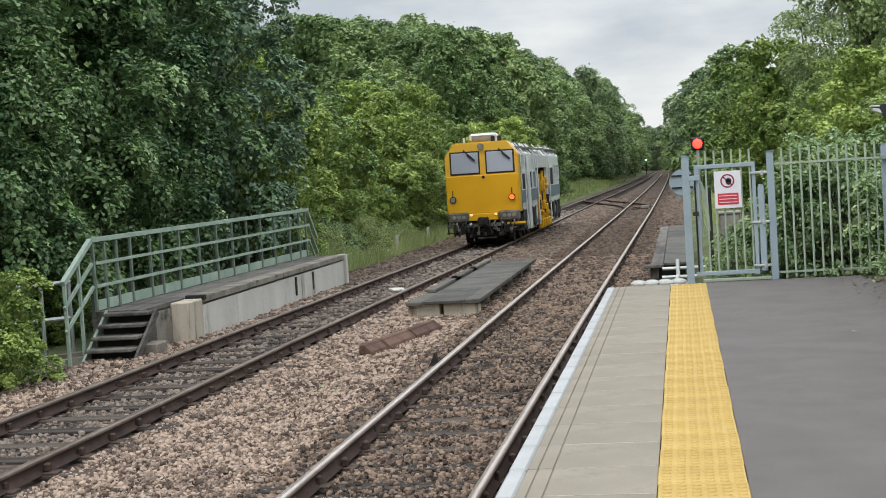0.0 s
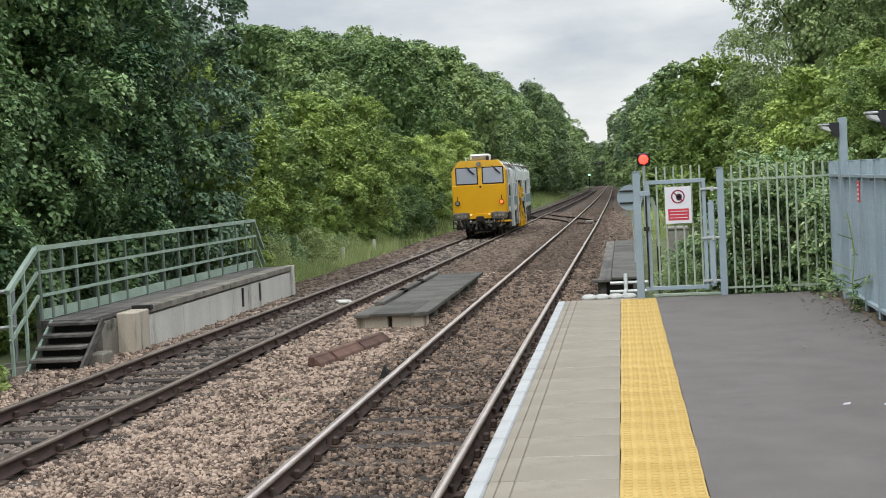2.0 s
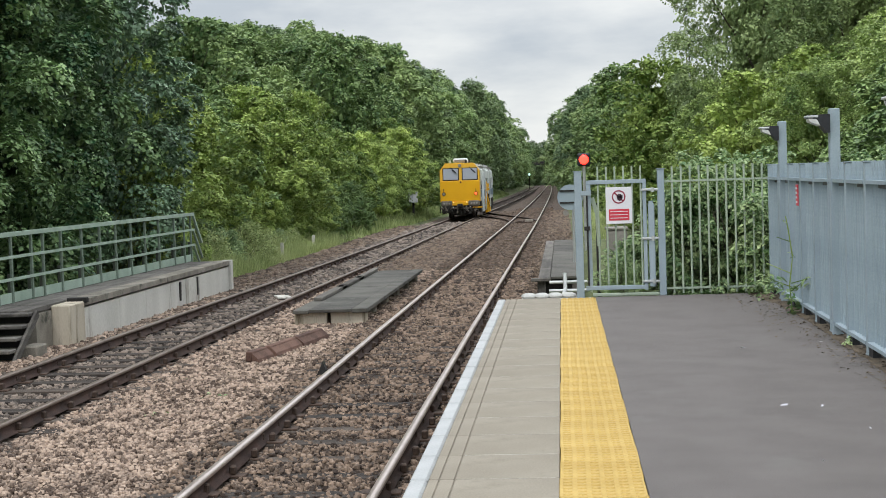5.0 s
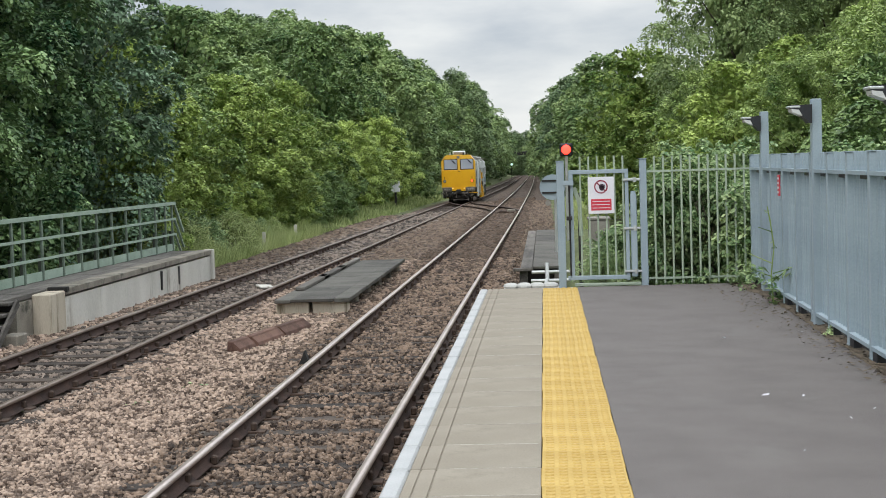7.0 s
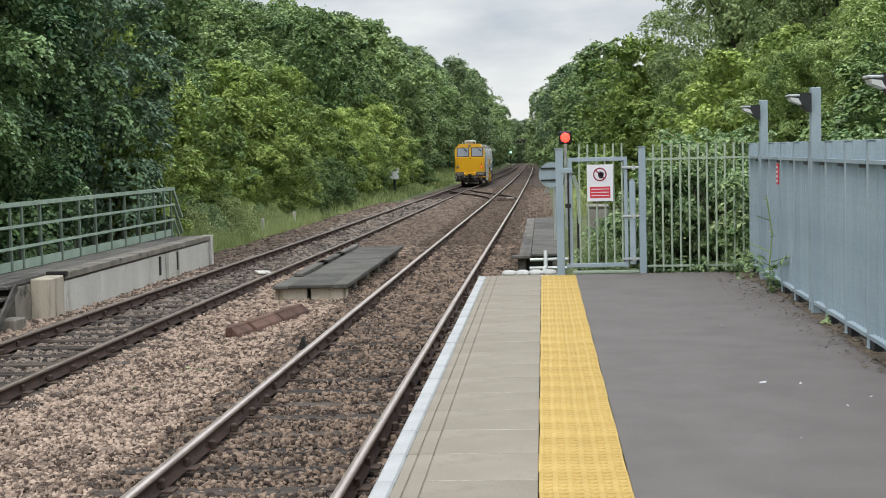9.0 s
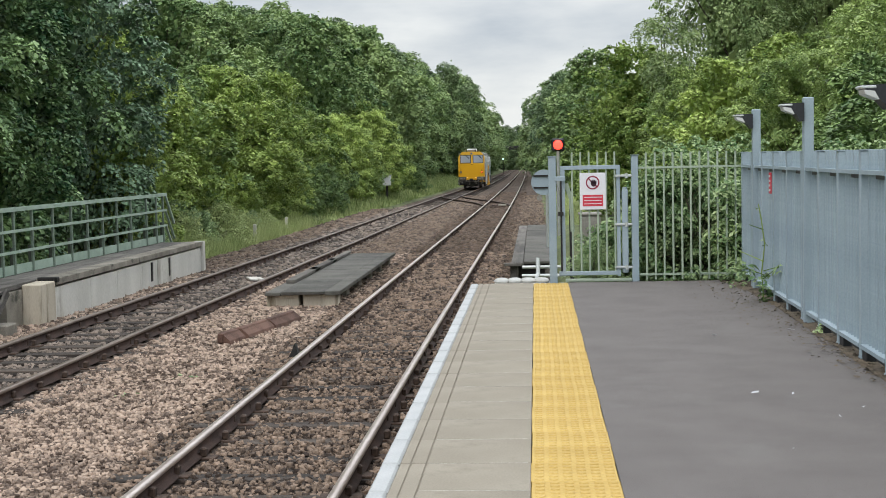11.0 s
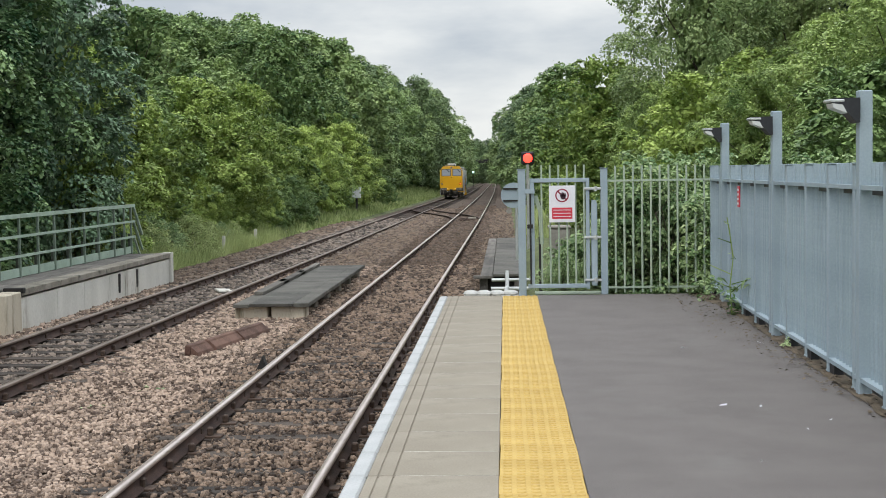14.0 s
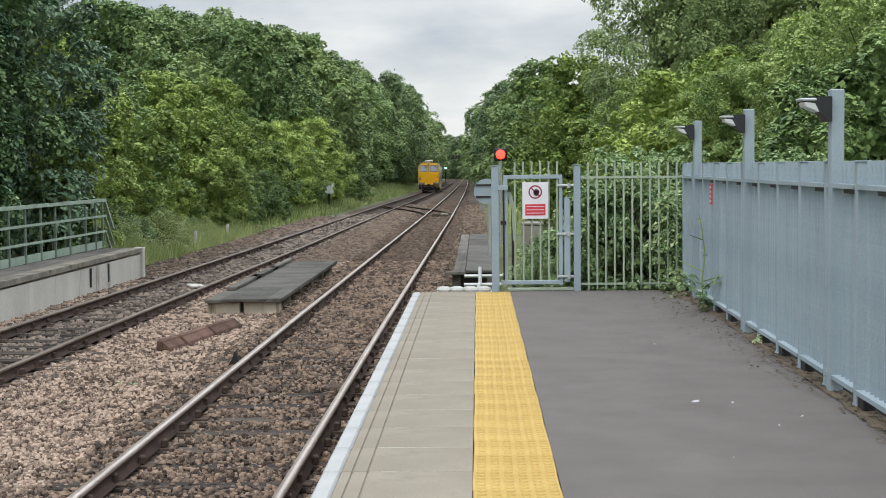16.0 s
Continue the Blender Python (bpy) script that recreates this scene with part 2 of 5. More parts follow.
M_WARM_GLOW = glow_material("warm_lamp_glow", (0.9, 0.62, 0.22), 0.7)
L_IVY = leaf_material("ivy_leaf", (0.014, 0.05, 0.03), (0.31, 0.47, 0.27), 0.6, 0.06, 0.5)
L_SYCAMORE = leaf_material("sycamore_leaf", (0.024, 0.085, 0.034), (0.45, 0.63, 0.27), 0.6, 0.12, 0.35)
L_HAZEL = leaf_material("hazel_leaf", (0.06, 0.135, 0.025), (0.57, 0.69, 0.21), 0.55, 0.20, 0.22)
L_HILL = leaf_material("hill_oak_leaf", (0.08, 0.15, 0.06), (0.42, 0.53, 0.225), 0.55, 0.16, 0.08)
# bluer and lower in contrast than the hill leaves
L_FAR = leaf_material("distant_leaf", (0.065, 0.12, 0.062), (0.30, 0.395, 0.20), 0.5, 0.16, 0.08)
L_OLIVE = leaf_material("olive_hazel_leaf", (0.085, 0.165, 0.045), (0.56, 0.68, 0.25), 0.55, 0.24, 0.25)
L_BRAMBLE = leaf_material("bramble_leaf", (0.09, 0.18, 0.065), (0.58, 0.70, 0.36), 0.9, 0.24, 0.35)
L_WILLOW = leaf_material("willow_leaf", (0.14, 0.215, 0.085), (0.51, 0.61, 0.28), 0.6, 0.26, 0.2)
L_SHRUB = leaf_material("shrub_leaf", (0.03, 0.085, 0.03), (0.35, 0.48, 0.18), 0.55, 0.14, 0.2)
L_GRASS = leaf_material("long_grass", (0.22, 0.29, 0.10), (0.58, 0.64, 0.31), 1.0, 0.30)
L_FLOWER = leaf_material("white_umbel", (0.45, 0.46, 0.38), (0.65, 0.66, 0.58), 0.4, 0.2)


# ---- mesh helpers ----
def box(bm, x0, y0, z0, x1, y1, z1, bevel=0.0, m=None):
    r = bmesh.ops.create_cube(bm, size=1.0)
    vs = r["verts"]
    for v in vs:
        v.co = Vector((x0 + (v.co.x + 0.5) * (x1 - x0), y0 + (v.co.y + 0.5) * (y1 - y0), z0 + (v.co.z + 0.5) * (z1 - z0)))
    if bevel:
        es = list({e for v in vs for e in v.link_edges})
        vs = list({v for f in bmesh.ops.bevel(bm, geom=es, offset=bevel, segments=1, affect="EDGES")["faces"] for v in f.verts} | {v for v in vs if v.is_valid})
    if m is not None:
        bmesh.ops.transform(bm, matrix=m, verts=vs)
    return bm


def rod(bm, a, b, r, seg=8, r2=None):
    a, b = Vector(a), Vector(b)
    d = b - a
    mt = Matrix.Translation((a + b) / 2) @ d.to_track_quat("Z", "Y").to_matrix().to_4x4()
    bmesh.ops.create_cone(bm, cap_ends=True, segments=seg, radius1=r, radius2=r if r2 is None else r2, depth=d.length, matrix=mt)
    return bm


def bar(bm, a, b, w, h):
    """A flat bar from a to b, w wide, h high."""
    a, b = Vector(a), Vector(b)
    d = b - a
    side = d.cross(Vector((0, 0, 1)))
    side = side.normalized() if side.length > 1e-6 else Vector((1, 0, 0))
    up = side.cross(d).normalized()
    vs = []
    for p in (a, b):
        for sx, sz in ((-1, -1), (1, -1), (1, 1), (-1, 1)):
            vs.append(bm.verts.new(p + side * (sx * w / 2) + up * (sz * h / 2)))
    for q in ((0, 1, 2, 3), (7, 6, 5, 4), (0, 4, 5, 1), (1, 5, 6, 2), (2, 6, 7, 3), (3, 7, 4, 0)):
        bm.faces.new([vs[i] for i in q])
    return bm


def prism(bm, outline, y0, y1):
    """An outline of (x, z) pairs pushed along y."""
    a = [bm.verts.new((x, y0, z)) for x, z in outline]
    b = [bm.verts.new((x, y1, z)) for x, z in outline]
    n = len(a)
    bm.faces.new(a); bm.faces.new(b[::-1])
    for i in range(n):
        bm.faces.new((a[(i + 1) % n], a[i], b[i], b[(i + 1) % n]))
    bmesh.ops.recalc_face_normals(bm, faces=bm.faces[:])
    return bm


def mesh_of(name, bm, mat):
    me = bpy.data.meshes.new(name)
    bmesh.ops.recalc_face_normals(bm, faces=bm.faces[:])
    bm.to_mesh(me)
    bm.free()
    for m in (mat if isinstance(mat, (list, tuple)) else [mat]):
        me.materials.append(m)
    return me


def part(name, bm, mat, parent=None, label="", m=None):
    me = bm if isinstance(bm, bpy.types.Mesh) else mesh_of(name, bm, mat)
    ob = new(name, me)
    if m is not None:
        ob.matrix_basis = m
    ob.parent = parent
    if label:
        ob["label"] = label
    return ob


def thing(name, label, category, group="", kind="", m=None):
    ob = new(name)
    if m is not None:
        ob.matrix_basis = m
    return tagged(ob, label, category, group, kind)


def raw_mesh(name, verts, faces, mat):
    """A mesh from arrays; all faces have the same number of corners."""
    me = bpy.data.meshes.new(name)
    verts, faces = np.asarray(verts, dtype=np.float32), np.asarray(faces, dtype=np.int32)
    k = faces.shape[1]
    me.vertices.add(len(verts)); me.vertices.foreach_set("co", verts.ravel())
    me.loops.add(faces.size); me.loops.foreach_set("vertex_index", faces.ravel())
    me.polygons.add(len(faces))
    me.polygons.foreach_set("loop_start", np.arange(0, faces.size, k, dtype=np.int32))
    me.update(calc_edges=True)
    for m in (mat if isinstance(mat, (list, tuple)) else [mat]):
        me.materials.append(m)
    return me


# ---- ground ----
GRADE = 0.004  # the line falls gently away from the platform


def fall(y):
    return -GRADE * (y - 22.0)


def on_grade(m=None):
    """Lays a thing built level onto the falling line."""
    return pose(0, 22, 0, -math.degrees(math.atan(GRADE))) @ pose(0, -22, 0) @ (m or Matrix())


def near_x(y):
    """Centre line of the track at the platform."""
    bend = np.clip(y - 85.0, 0.0, 165.0)
    return -2.275 + 0.0020 * np.clip(y - 22.0, 0.0, 50.0) - 0.000016 * bend ** 2 - 0.0053 * np.maximum(0.0, y - 250.0)


def far_x(y):
    """Centre line of the other track, which draws in to the first."""
    return near_x(y) - np.interp(y, (22, 45, 66, 100, 135, 170, 220), (4.42, 4.26, 4.25, 4.15, 3.85, 3.6, 3.5))


def ground_z(x, y):
    bed = -0.30 + fall(y)
    left = far_x(y) - 2.7
    if x < left:
        d = left - x
        verge = min(1.0, max(0.0, (y - 34.5) / 5.0))
        rise = (0.10 + 0.17 * verge) * min(d, 4.0)
        hill = 0.36 * max(0.0, d - 5.0)
        grow = min(1.0, max(0.0, (y - 30.0) / 50.0))
        return float(bed - 0.05 * min(1, d) + min(26.0, (0.25 + 0.75 * max(grow, verge)) * rise + (0.25 + 0.75 * grow) * hill))
    right = near_x(y) + 2.3 + (3.0 if y < 17.6 else 0.0)
    if x > right:
        d = x - right
        flat = 0.9 if y < 30 else 0.9 * max(0.25, 1 - (y - 30) / 40)
        return float(bed + min(flat, 0.5 * d) + 0.16 * max(0.0, d - 8.0))
    return float(bed)


xs = np.unique(np.concatenate([np.linspace(-420, -60, 25), np.linspace(-60, -10, 51), np.linspace(-10, 8, 37), np.linspace(8, 60, 27), np.linspace(60, 420, 25)]))
ys = np.unique(np.concatenate([np.linspace(-120, 0, 13), np.linspace(0, 120, 81), np.linspace(120, 500, 77), np.linspace(500, 1500, 21)]))
gv = [(x, y, min(30.0, ground_z(x, y))) for y in ys for x in xs]
nx = len(xs)
gf = [(j * nx + i, j * nx + i + 1, (j + 1) * nx + i + 1, (j + 1) * nx + i) for j in range(len(ys) - 1) for i in range(nx - 1)]
ground = new("ground", raw_mesh("ground", gv, gf, M_GROUND))
tagged(ground, "dark earth with leaf litter under the trees", "ground", kind="structure")


def strip(y0, y1, step, left, right, z, bulge=0.0, seed=1):
    rng = np.random.RandomState(seed)
    yy = np.arange(y0, y1 + step / 2, step)
    n = 14
    v, f = [], []
    for j, y in enumerate(yy):
        for i in range(n):
            u = i / (n - 1)
            v.append((left(y) + u * (right(y) - left(y)), y, z - bulge * (1 if i in (0, n - 1) else 0) + rng.uniform(-0.012, 0.012)))
    for j in range(len(yy) - 1):
        for i in range(n - 1):
            f.append((j * n + i, j * n + i + 1, (j + 1) * n + i + 1, (j + 1) * n + i))
    return v, f


v, f = strip(-40, 620, 1.0, lambda y: far_x(y) - 2.55, lambda y: near_x(y) + (1.75 if y > 17 else 1.4) + (1.0 if y > 30 else 0), -0.20, 0.12)
bed = new("ballast_bed", raw_mesh("ballast_bed", v, f, M_BED))
bed.matrix_basis = on_grade()
tagged(bed, "pinkish brown crushed stone ballast bed", "ballast", kind="structure")


def stones(name, count, xr, yr, z, size, mat, seed, skip=None):
    """Loose angular stones, one joined mesh."""
    rng = np.random.RandomState(seed)
    base = np.array([(-1, -1, -1), (1, -1, -1), (1, 1, -1), (-1, 1, -1), (-1, -1, 1), (1, -1, 1), (1, 1, 1), (-1, 1, 1)], dtype=float)
    quads = np.array([(4, 5, 6, 7), (0, 1, 5, 4), (1, 2, 6, 5), (2, 3, 7, 6), (3, 0, 4, 7)])
    u = rng.rand(count)
    py = yr[0] * (yr[1] / yr[0]) ** u
    px_ = rng.uniform(xr[0], xr[1], count)
    if skip is not None:
        keep = ~skip(px_, py)
        px_, py = px_[keep], py[keep]
        count = len(px_)
    s = size * rng.uniform(0.55, 1.25, count) * np.clip(py / 20, 0.85, 3.2)
    ax = rng.uniform(0.65, 1.25, (count, 3)) * np.array((1, 1, 0.8))
    th, ti = rng.uniform(0, 6.283, count), rng.uniform(-0.7, 0.7, (count, 2))
    v = base[None] * (s[:, None] * ax)[:, None, :] * 0.5
    v = v * rng.uniform(0.55, 1.05, (count, 8, 1))
    c, n_ = np.cos(ti[:, 0])[:, None], np.sin(ti[:, 0])[:, None]
    v = np.stack([v[..., 0], v[..., 1] * c - v[..., 2] * n_, v[..., 1] * n_ + v[..., 2] * c], -1)
    c, n_ = np.cos(th)[:, None], np.sin(th)[:, None]
    v = np.stack([v[..., 0] * c - v[..., 1] * n_, v[..., 0] * n_ + v[..., 1] * c, v[..., 2]], -1)
    zz = z(px_, py) if callable(z) else np.full(count, z)
    v += np.stack([px_, py, zz + rng.uniform(-0.022, 0.026, count)], -1)[:, None, :]
    fq = (quads[None] + (np.arange(count) * 8)[:, None, None]).reshape(-1, 4)
    ob = new(name, raw_mesh(name, v.reshape(-1, 3), fq, mat))
    ob.matrix_basis = on_grade()
    return ob


NEAR_RAILS = (-0.765, 0.765)
PITCH = 0.78


def near_gaps(x, y):
    """Clear of the rails, and thin over the sleepers."""
    d = np.abs((y - 6.0 + PITCH / 2) % PITCH - PITCH / 2)
    over = (d < 0.12) & (np.sin(x * 91.7 + y * 37.1) > -0.45)
    return (np.abs(np.abs(x - near_x(y)) - 0.765) < 0.10) | over


def far_gaps(x, y):
    c = far_x(y)
    d = np.abs((y - 10.0 + PITCH / 2) % PITCH - PITCH / 2)
    over = (d < 0.125) & (np.abs(x - c) < 1.27) & (np.sin(x * 91.7 + y * 37.1) > -0.9)
    return (np.abs(np.abs(x - c) - 0.765) < 0.10) | over


tagged(stones("loose_ballast", 42000, (-5.75, -3.6), (9.5, 40), -0.185, 0.052, M_STONE, 3), "pale pinkish loose ballast between the tracks", "ballast", kind="stuff")
tagged(stones("weathered_ballast", 26000, (-5.75, -3.6), (33, 110), -0.19, 0.050, M_STONE_MID, 13), "weathered tan ballast between the tracks", "ballast", kind="stuff")
tagged(stones("near_track_ballast", 42000, (-3.7, -0.85), (9.0, 40), -0.180, 0.053, M_STONE_BROWN, 4, near_gaps), "brown stained ballast between the running rails", "ballast", kind="stuff")
tagged(stones("rusty_ballast", 22000, (-3.7, -0.85), (36, 120), -0.185, 0.050, M_STONE_DULL, 14, near_gaps), "rust brown ballast in the distant track", "ballast", kind="stuff")
tagged(stones("far_track_ballast", 34000, (-8.1, -5.4), (13, 85), -0.205, 0.066, M_STONE_GREY, 5, far_gaps), "grey brown ballast round the timber sleepers", "ballast", kind="stuff")
tagged(stones("shoulder_ballast", 8000, (-9.25, -7.9), (13, 34), -0.195, 0.070, M_STONE, 6), "loose ballast heaped beside the raised walkway", "ballast", kind="stuff")
tagged(stones("bank_ballast", 8000, (-9.25, -7.9), (30, 80), -0.195, 0.066, M_STONE_MID, 16), "brown ballast at the foot of the bank", "ballast", kind="stuff")


tagged(stones("cess_gravel", 15000, (-1.0, 0.75), (19, 110), -0.19, 0.040, M_STONE_MID, 26, near_gaps), "tan gravel path beside the running rail", "gravel", kind="stuff")


# ---- tracks ----
RAIL_SECTION = [(-0.035, 0.0), (-0.035, -0.035), (-0.012, -0.05), (-0.012, -0.12), (-0.06, -0.145), (-0.06, -0.155), (0.06, -0.155), (0.06, -0.145), (0.012, -0.12), (0.012, -0.05), (0.035, -0.035), (0.035, 0.0)]


def rail_mesh(name, line, y0, y1, mats, step=2.0, lift=0.0, wide=1.0):
    yy = np.arange(y0, y1 + 0.01, step)
    k = len(RAIL_SECTION)
    v, f = [], []
    for y in yy:
        x = line(y)
        for a, b in RAIL_SECTION:
            v.append((x + a * wide, y, b + lift))
    for j in range(len(yy) - 1):
        for i in range(k):
            f.append((j * k + i, (j + 1) * k + i, (j + 1) * k + (i + 1) % k, j * k + (i + 1) % k))
    me = raw_mesh(name, v, f, mats)
    for p in me.polygons:
        p.material_index = 1 if p.index % k in (k - 1,) or p.index % k in (0, k - 2) else 0
    return me


def sleeper_mesh(seed, w):
    bm = bmesh.new()
    box(bm, -1.29, -w / 2, -0.13, 1.29, w / 2, 0.0, 0.008)
    return mesh_of("sleeper", bm, M_TIMBER)


def chair_mesh():
    bm = bmesh.new()
    box(bm, -0.17, -0.085, -0.005, 0.17, 0.085, 0.022, 0.006)
    box(bm, 0.025, -0.04, 0.02, 0.085, 0.04, 0.10, 0.012)
    box(bm, -0.085, -0.04, 0.02, -0.025, 0.04, 0.10, 0.012)
    return mesh_of("chair", bm, M_CHAIR)


CHAIR = chair_mesh()


def track(name, label, line, heads, top, spacing, y_start, near_end, sleeper_w):
    t = thing(name, label, "railway track", kind="structure", m=on_grade())
    for off in NEAR_RAILS:
        part("rail", rail_mesh("rail", lambda y: line(y) + off, -12, 600, [M_RAIL, heads]), None, t, "steel running rail with a worn head")
    sm = sleeper_mesh(1, sleeper_w)
    rng = random.Random(5)
    y = y_start
    far_v, far_f = [], []
    while y < 300:
        x = line(y)
        if y < near_end:
            s = part("sleeper", sm, None, t, m=pose(x + rng.uniform(-0.05, 0.05), y, top + rng.uniform(-0.012, 0.006), 0, 0, rng.uniform(-1.2, 1.2)))
            for off in NEAR_RAILS:
                part("chair", CHAIR, None, s, m=pose(off, 0, 0.0))
        else:
            b = len(far_v)
            for dz in (-0.1, 0.0):
                far_v += [(x - 1.29, y - 0.12, top - 0.031 + dz), (x + 1.29, y - 0.12, top - 0.031 + dz), (x + 1.29, y + 0.12, top - 0.031 + dz), (x - 1.29, y + 0.12, top - 0.031 + dz)]
            far_f += [(b + 4, b + 5, b + 6, b + 7), (b, b + 1, b + 5, b + 4), (b + 2, b + 3, b + 7, b + 6), (b + 1, b + 2, b + 6, b + 5), (b + 3, b, b + 4, b + 7)]
        y += spacing
    rest = part("far_sleepers", raw_mesh("far_sleepers", far_v, far_f, M_TIMBER), None, t)
    rest["kind"] = "stuff"
    return t


track("railway_track", "railway track beside the platform with bright rails", near_x, M_HEAD, -0.165, 0.78, 6.0, 75, 0.25)
track("railway_track", "railway track with dull rails and timber sleepers", far_x, M_HEAD_DULL, -0.160, 0.78, 10.0, 75, 0.25)

# crossover between the two tracks
cross = thing("crossover_rails", "rusty crossover rails linking the two tracks", "railway crossover", kind="structure", m=on_grade())
for off in NEAR_RAILS:
    def curve_line(y, off=off):
        s = min(1.0, max(0.0, (y - 78.5) / 29.0))
        s = 3 * s * s - 2 * s ** 3
        return near_x(y) + (far_x(y) - near_x(y)) * s + off
    part("rail", rail_mesh("rail", curve_line, 80, 106, [M_CHAIR, M_CHAIR], 1.0, 0.006, 1.9), None, cross, "rusty crossing rail")

points = thing("point_machine", "dark point machine and rods between the rails", "point machine", m=on_grade(pose(near_x(81), 81.0, -0.2)))
for x0, y0, x1, y1, zt, m_ in ((-0.5, -1.4, 0.5, -1.1, 0.16, M_CHAIR), (-0.45, 0.4, 0.55, 0.7, 0.16, M_CHAIR), (0.05, -0.8, 0.5, 0.1, 0.24, M_CONCRETE_DARK), (-0.4, -0.5, -0.1, 0.0, 0.2, M_CHAIR)):
    bm = bmesh.new()
    box(bm, x0, y0, 0, x1, y1, zt, 0.02)
    part("casing" if zt > 0.17 else "stretcher", bm, m_, points)


# ---- platform ----
P = 0.92
bm = bmesh.new()
box(bm, -0.74, -14.0, -0.45, 2.20, 17.45, P - 0.07)
platform = part("platform_base", bm, M_CONCRETE_DARK)
tagged(platform, "brick and concrete platform body under the paving", "platform", kind="structure")
bm = bmesh.new()


def side_x(y):
    """Line of the fence along the back of the platform."""
    return 2.55 - 0.0152 * (17.4 - y)


bar(bm, (side_x(-14) - 0.10, -14, 0.2), (side_x(17.45) - 0.10, 17.45, 0.2), 0.34, 1.30)
tagged(part("platform_back_wall", bm, M_CONCRETE_DARK), "stained concrete wall along the back of the platform", "wall", kind="structure")
bm = bmesh.new()
nxp, nyp = 16, 60
grid = [[bm.verts.new((0.385 + (side_x(-14 + 31.5 * j / nyp) + 0.07 - 0.385) * i / nxp, -14 + 31.5 * j / nyp, P - 0.003 + (0.0012 * noise.noise((i * 0.35, j * 0.4, 1.7))))) for i in range(nxp + 1)] for j in range(nyp + 1)]
for j in range(nyp):
    for i in range(nxp):
        bm.faces.new((grid[j][i], grid[j][i + 1], grid[j + 1][i + 1], grid[j + 1][i]))
asphalt = part("platform_asphalt", bm, M_ASPHALT)
tagged(asphalt, "worn dark grey asphalt platform surface", "platform surface", kind="structure")

bm = bmesh.new()
prev = None
for j in range(120):
    y = 7.0 + j * 0.0875
    w = 0.015 + 0.05 * max(0, 0.4 + noise.noise((j * 0.21, 3, 0)) + 0.5 * noise.noise((j * 0.9, 7, 0))) + 0.22 * max(0, (y - 14.2) / 3.2) ** 2
    e = side_x(y)
    q = [bm.verts.new((e - 0.07 - w, y, P + 0.003)), bm.verts.new((e - 0.07 - w * 0.5, y, P + 0.010)), bm.verts.new((e + 0.05, y, P + 0.014))]
    if prev:
        bm.faces.new((prev[0], prev[1], q[1], q[0])); bm.faces.new((prev[1], prev[2], q[2], q[1]))
    prev = q
tagged(part("moss_strip", bm, M_MOSS), "brown moss and leaf litter along the fence foot", "leaf litter", kind="stuff")

# leaf litter strewn along the fence
rng = np.random.RandomState(61)
n_ = 1700
ly = rng.uniform(6.0, 17.4, n_)
lx = side_x(ly) + 0.04 - np.abs(rng.normal(size=n_)) * (0.10 + 0.30 * np.clip((ly - 9) / 8, 0, 1))
ls = rng.uniform(0.008, 0.026, n_)
la = rng.uniform(0, 6.283, n_)
v = np.stack([np.stack([lx + ls * np.cos(la + k * 2.1), ly + ls * np.sin(la + k * 2.1), P + 0.006 + rng.uniform(0, 0.016, n_)], 1) for k in range(3)], 1)
tagged(new("leaf_litter", raw_mesh("leaf_litter", v.reshape(-1, 3), np.arange(n_ * 3).reshape(-1, 3), M_MOSS)), "brown leaf litter strewn along the fence foot", "leaf litter", kind="stuff")

# coping slabs with a painted nose and two grooves
coping = thing("platform_coping", "grey concrete coping slabs with a white painted edge", "platform edge", kind="structure")


def slab_mesh():
    bm = bmesh.new()
    a = 0.3005
    for x0, x1 in ((-0.715, -0.664), (-0.656, -0.584), (-0.576, -0.045)):
        box(bm, x0, -a, -0.07, x1, a, 0.0, 0.003)
    box(bm, -0.71, -a, -0.07, -0.05, a, -0.008)
    return mesh_of("slab", bm, M_SLAB)


def joint_mesh():
    bm = bmesh.new()
    box(bm, -0.57, -0.0035, -0.02, -0.06, 0.0035, 0.0015)
    return mesh_of("joint", bm, M_JOINT)


def nose_mesh():
    bm = bmesh.new()
    box(bm, -0.815, -0.298, -0.08, -0.720, 0.298, 0.001, 0.012)
    return mesh_of("white_edge", bm, M_WHITE_EDGE)


M_JOINT = material("pale_joint_mortar", (0.24, 0.22, 0.18), (0.52, 0.50, 0.44), 0.9, 2.5, 30, 0.1, each=0.3)
SLAB, NOSE, JOINT = slab_mesh(), nose_mesh(), joint_mesh()
rng = random.Random(8)
for i in range(40):
    y = 17.15 - i * 0.605
    s = part("slab", SLAB, None, coping, m=pose(0, y, P + rng.uniform(-0.001, 0.001), 0, rng.uniform(-0.08, 0.08), 0))
    part("joint", JOINT, None, s, m=pose(0, 0.3025, 0))
    part("white_edge", NOSE, None, s, "white painted slab nose" if i == 0 else "")

tactile = thing("tactile_paving", "worn yellow blister tactile paving strip", "tactile paving", kind="structure")


def tile_mesh():
    bm = bmesh.new()
    box(bm, -0.042, -0.2045, -0.06, 0.384, 0.2045, -0.004, 0.003)
    for i in range(6):
        for j in range(6):
            x, y = 0.0 + i * 0.0695, -0.170 + j * 0.068
            r = bmesh.ops.create_cone(bm, cap_ends=True, segments=6, radius1=0.027, radius2=0.022, depth=0.006, matrix=Matrix.Translation((x, y, -0.001)))
    return mesh_of("tile", bm, M_YELLOW_TILE)


TILE = tile_mesh()
for i in range(58):
    part("tile", TILE, None, tactile, m=pose(0.003 * math.sin(i * 1.7), 17.22 - i * 0.41, P + rng.uniform(-0.0008, 0.0008), 0, 0, rng.uniform(-0.15, 0.15)))

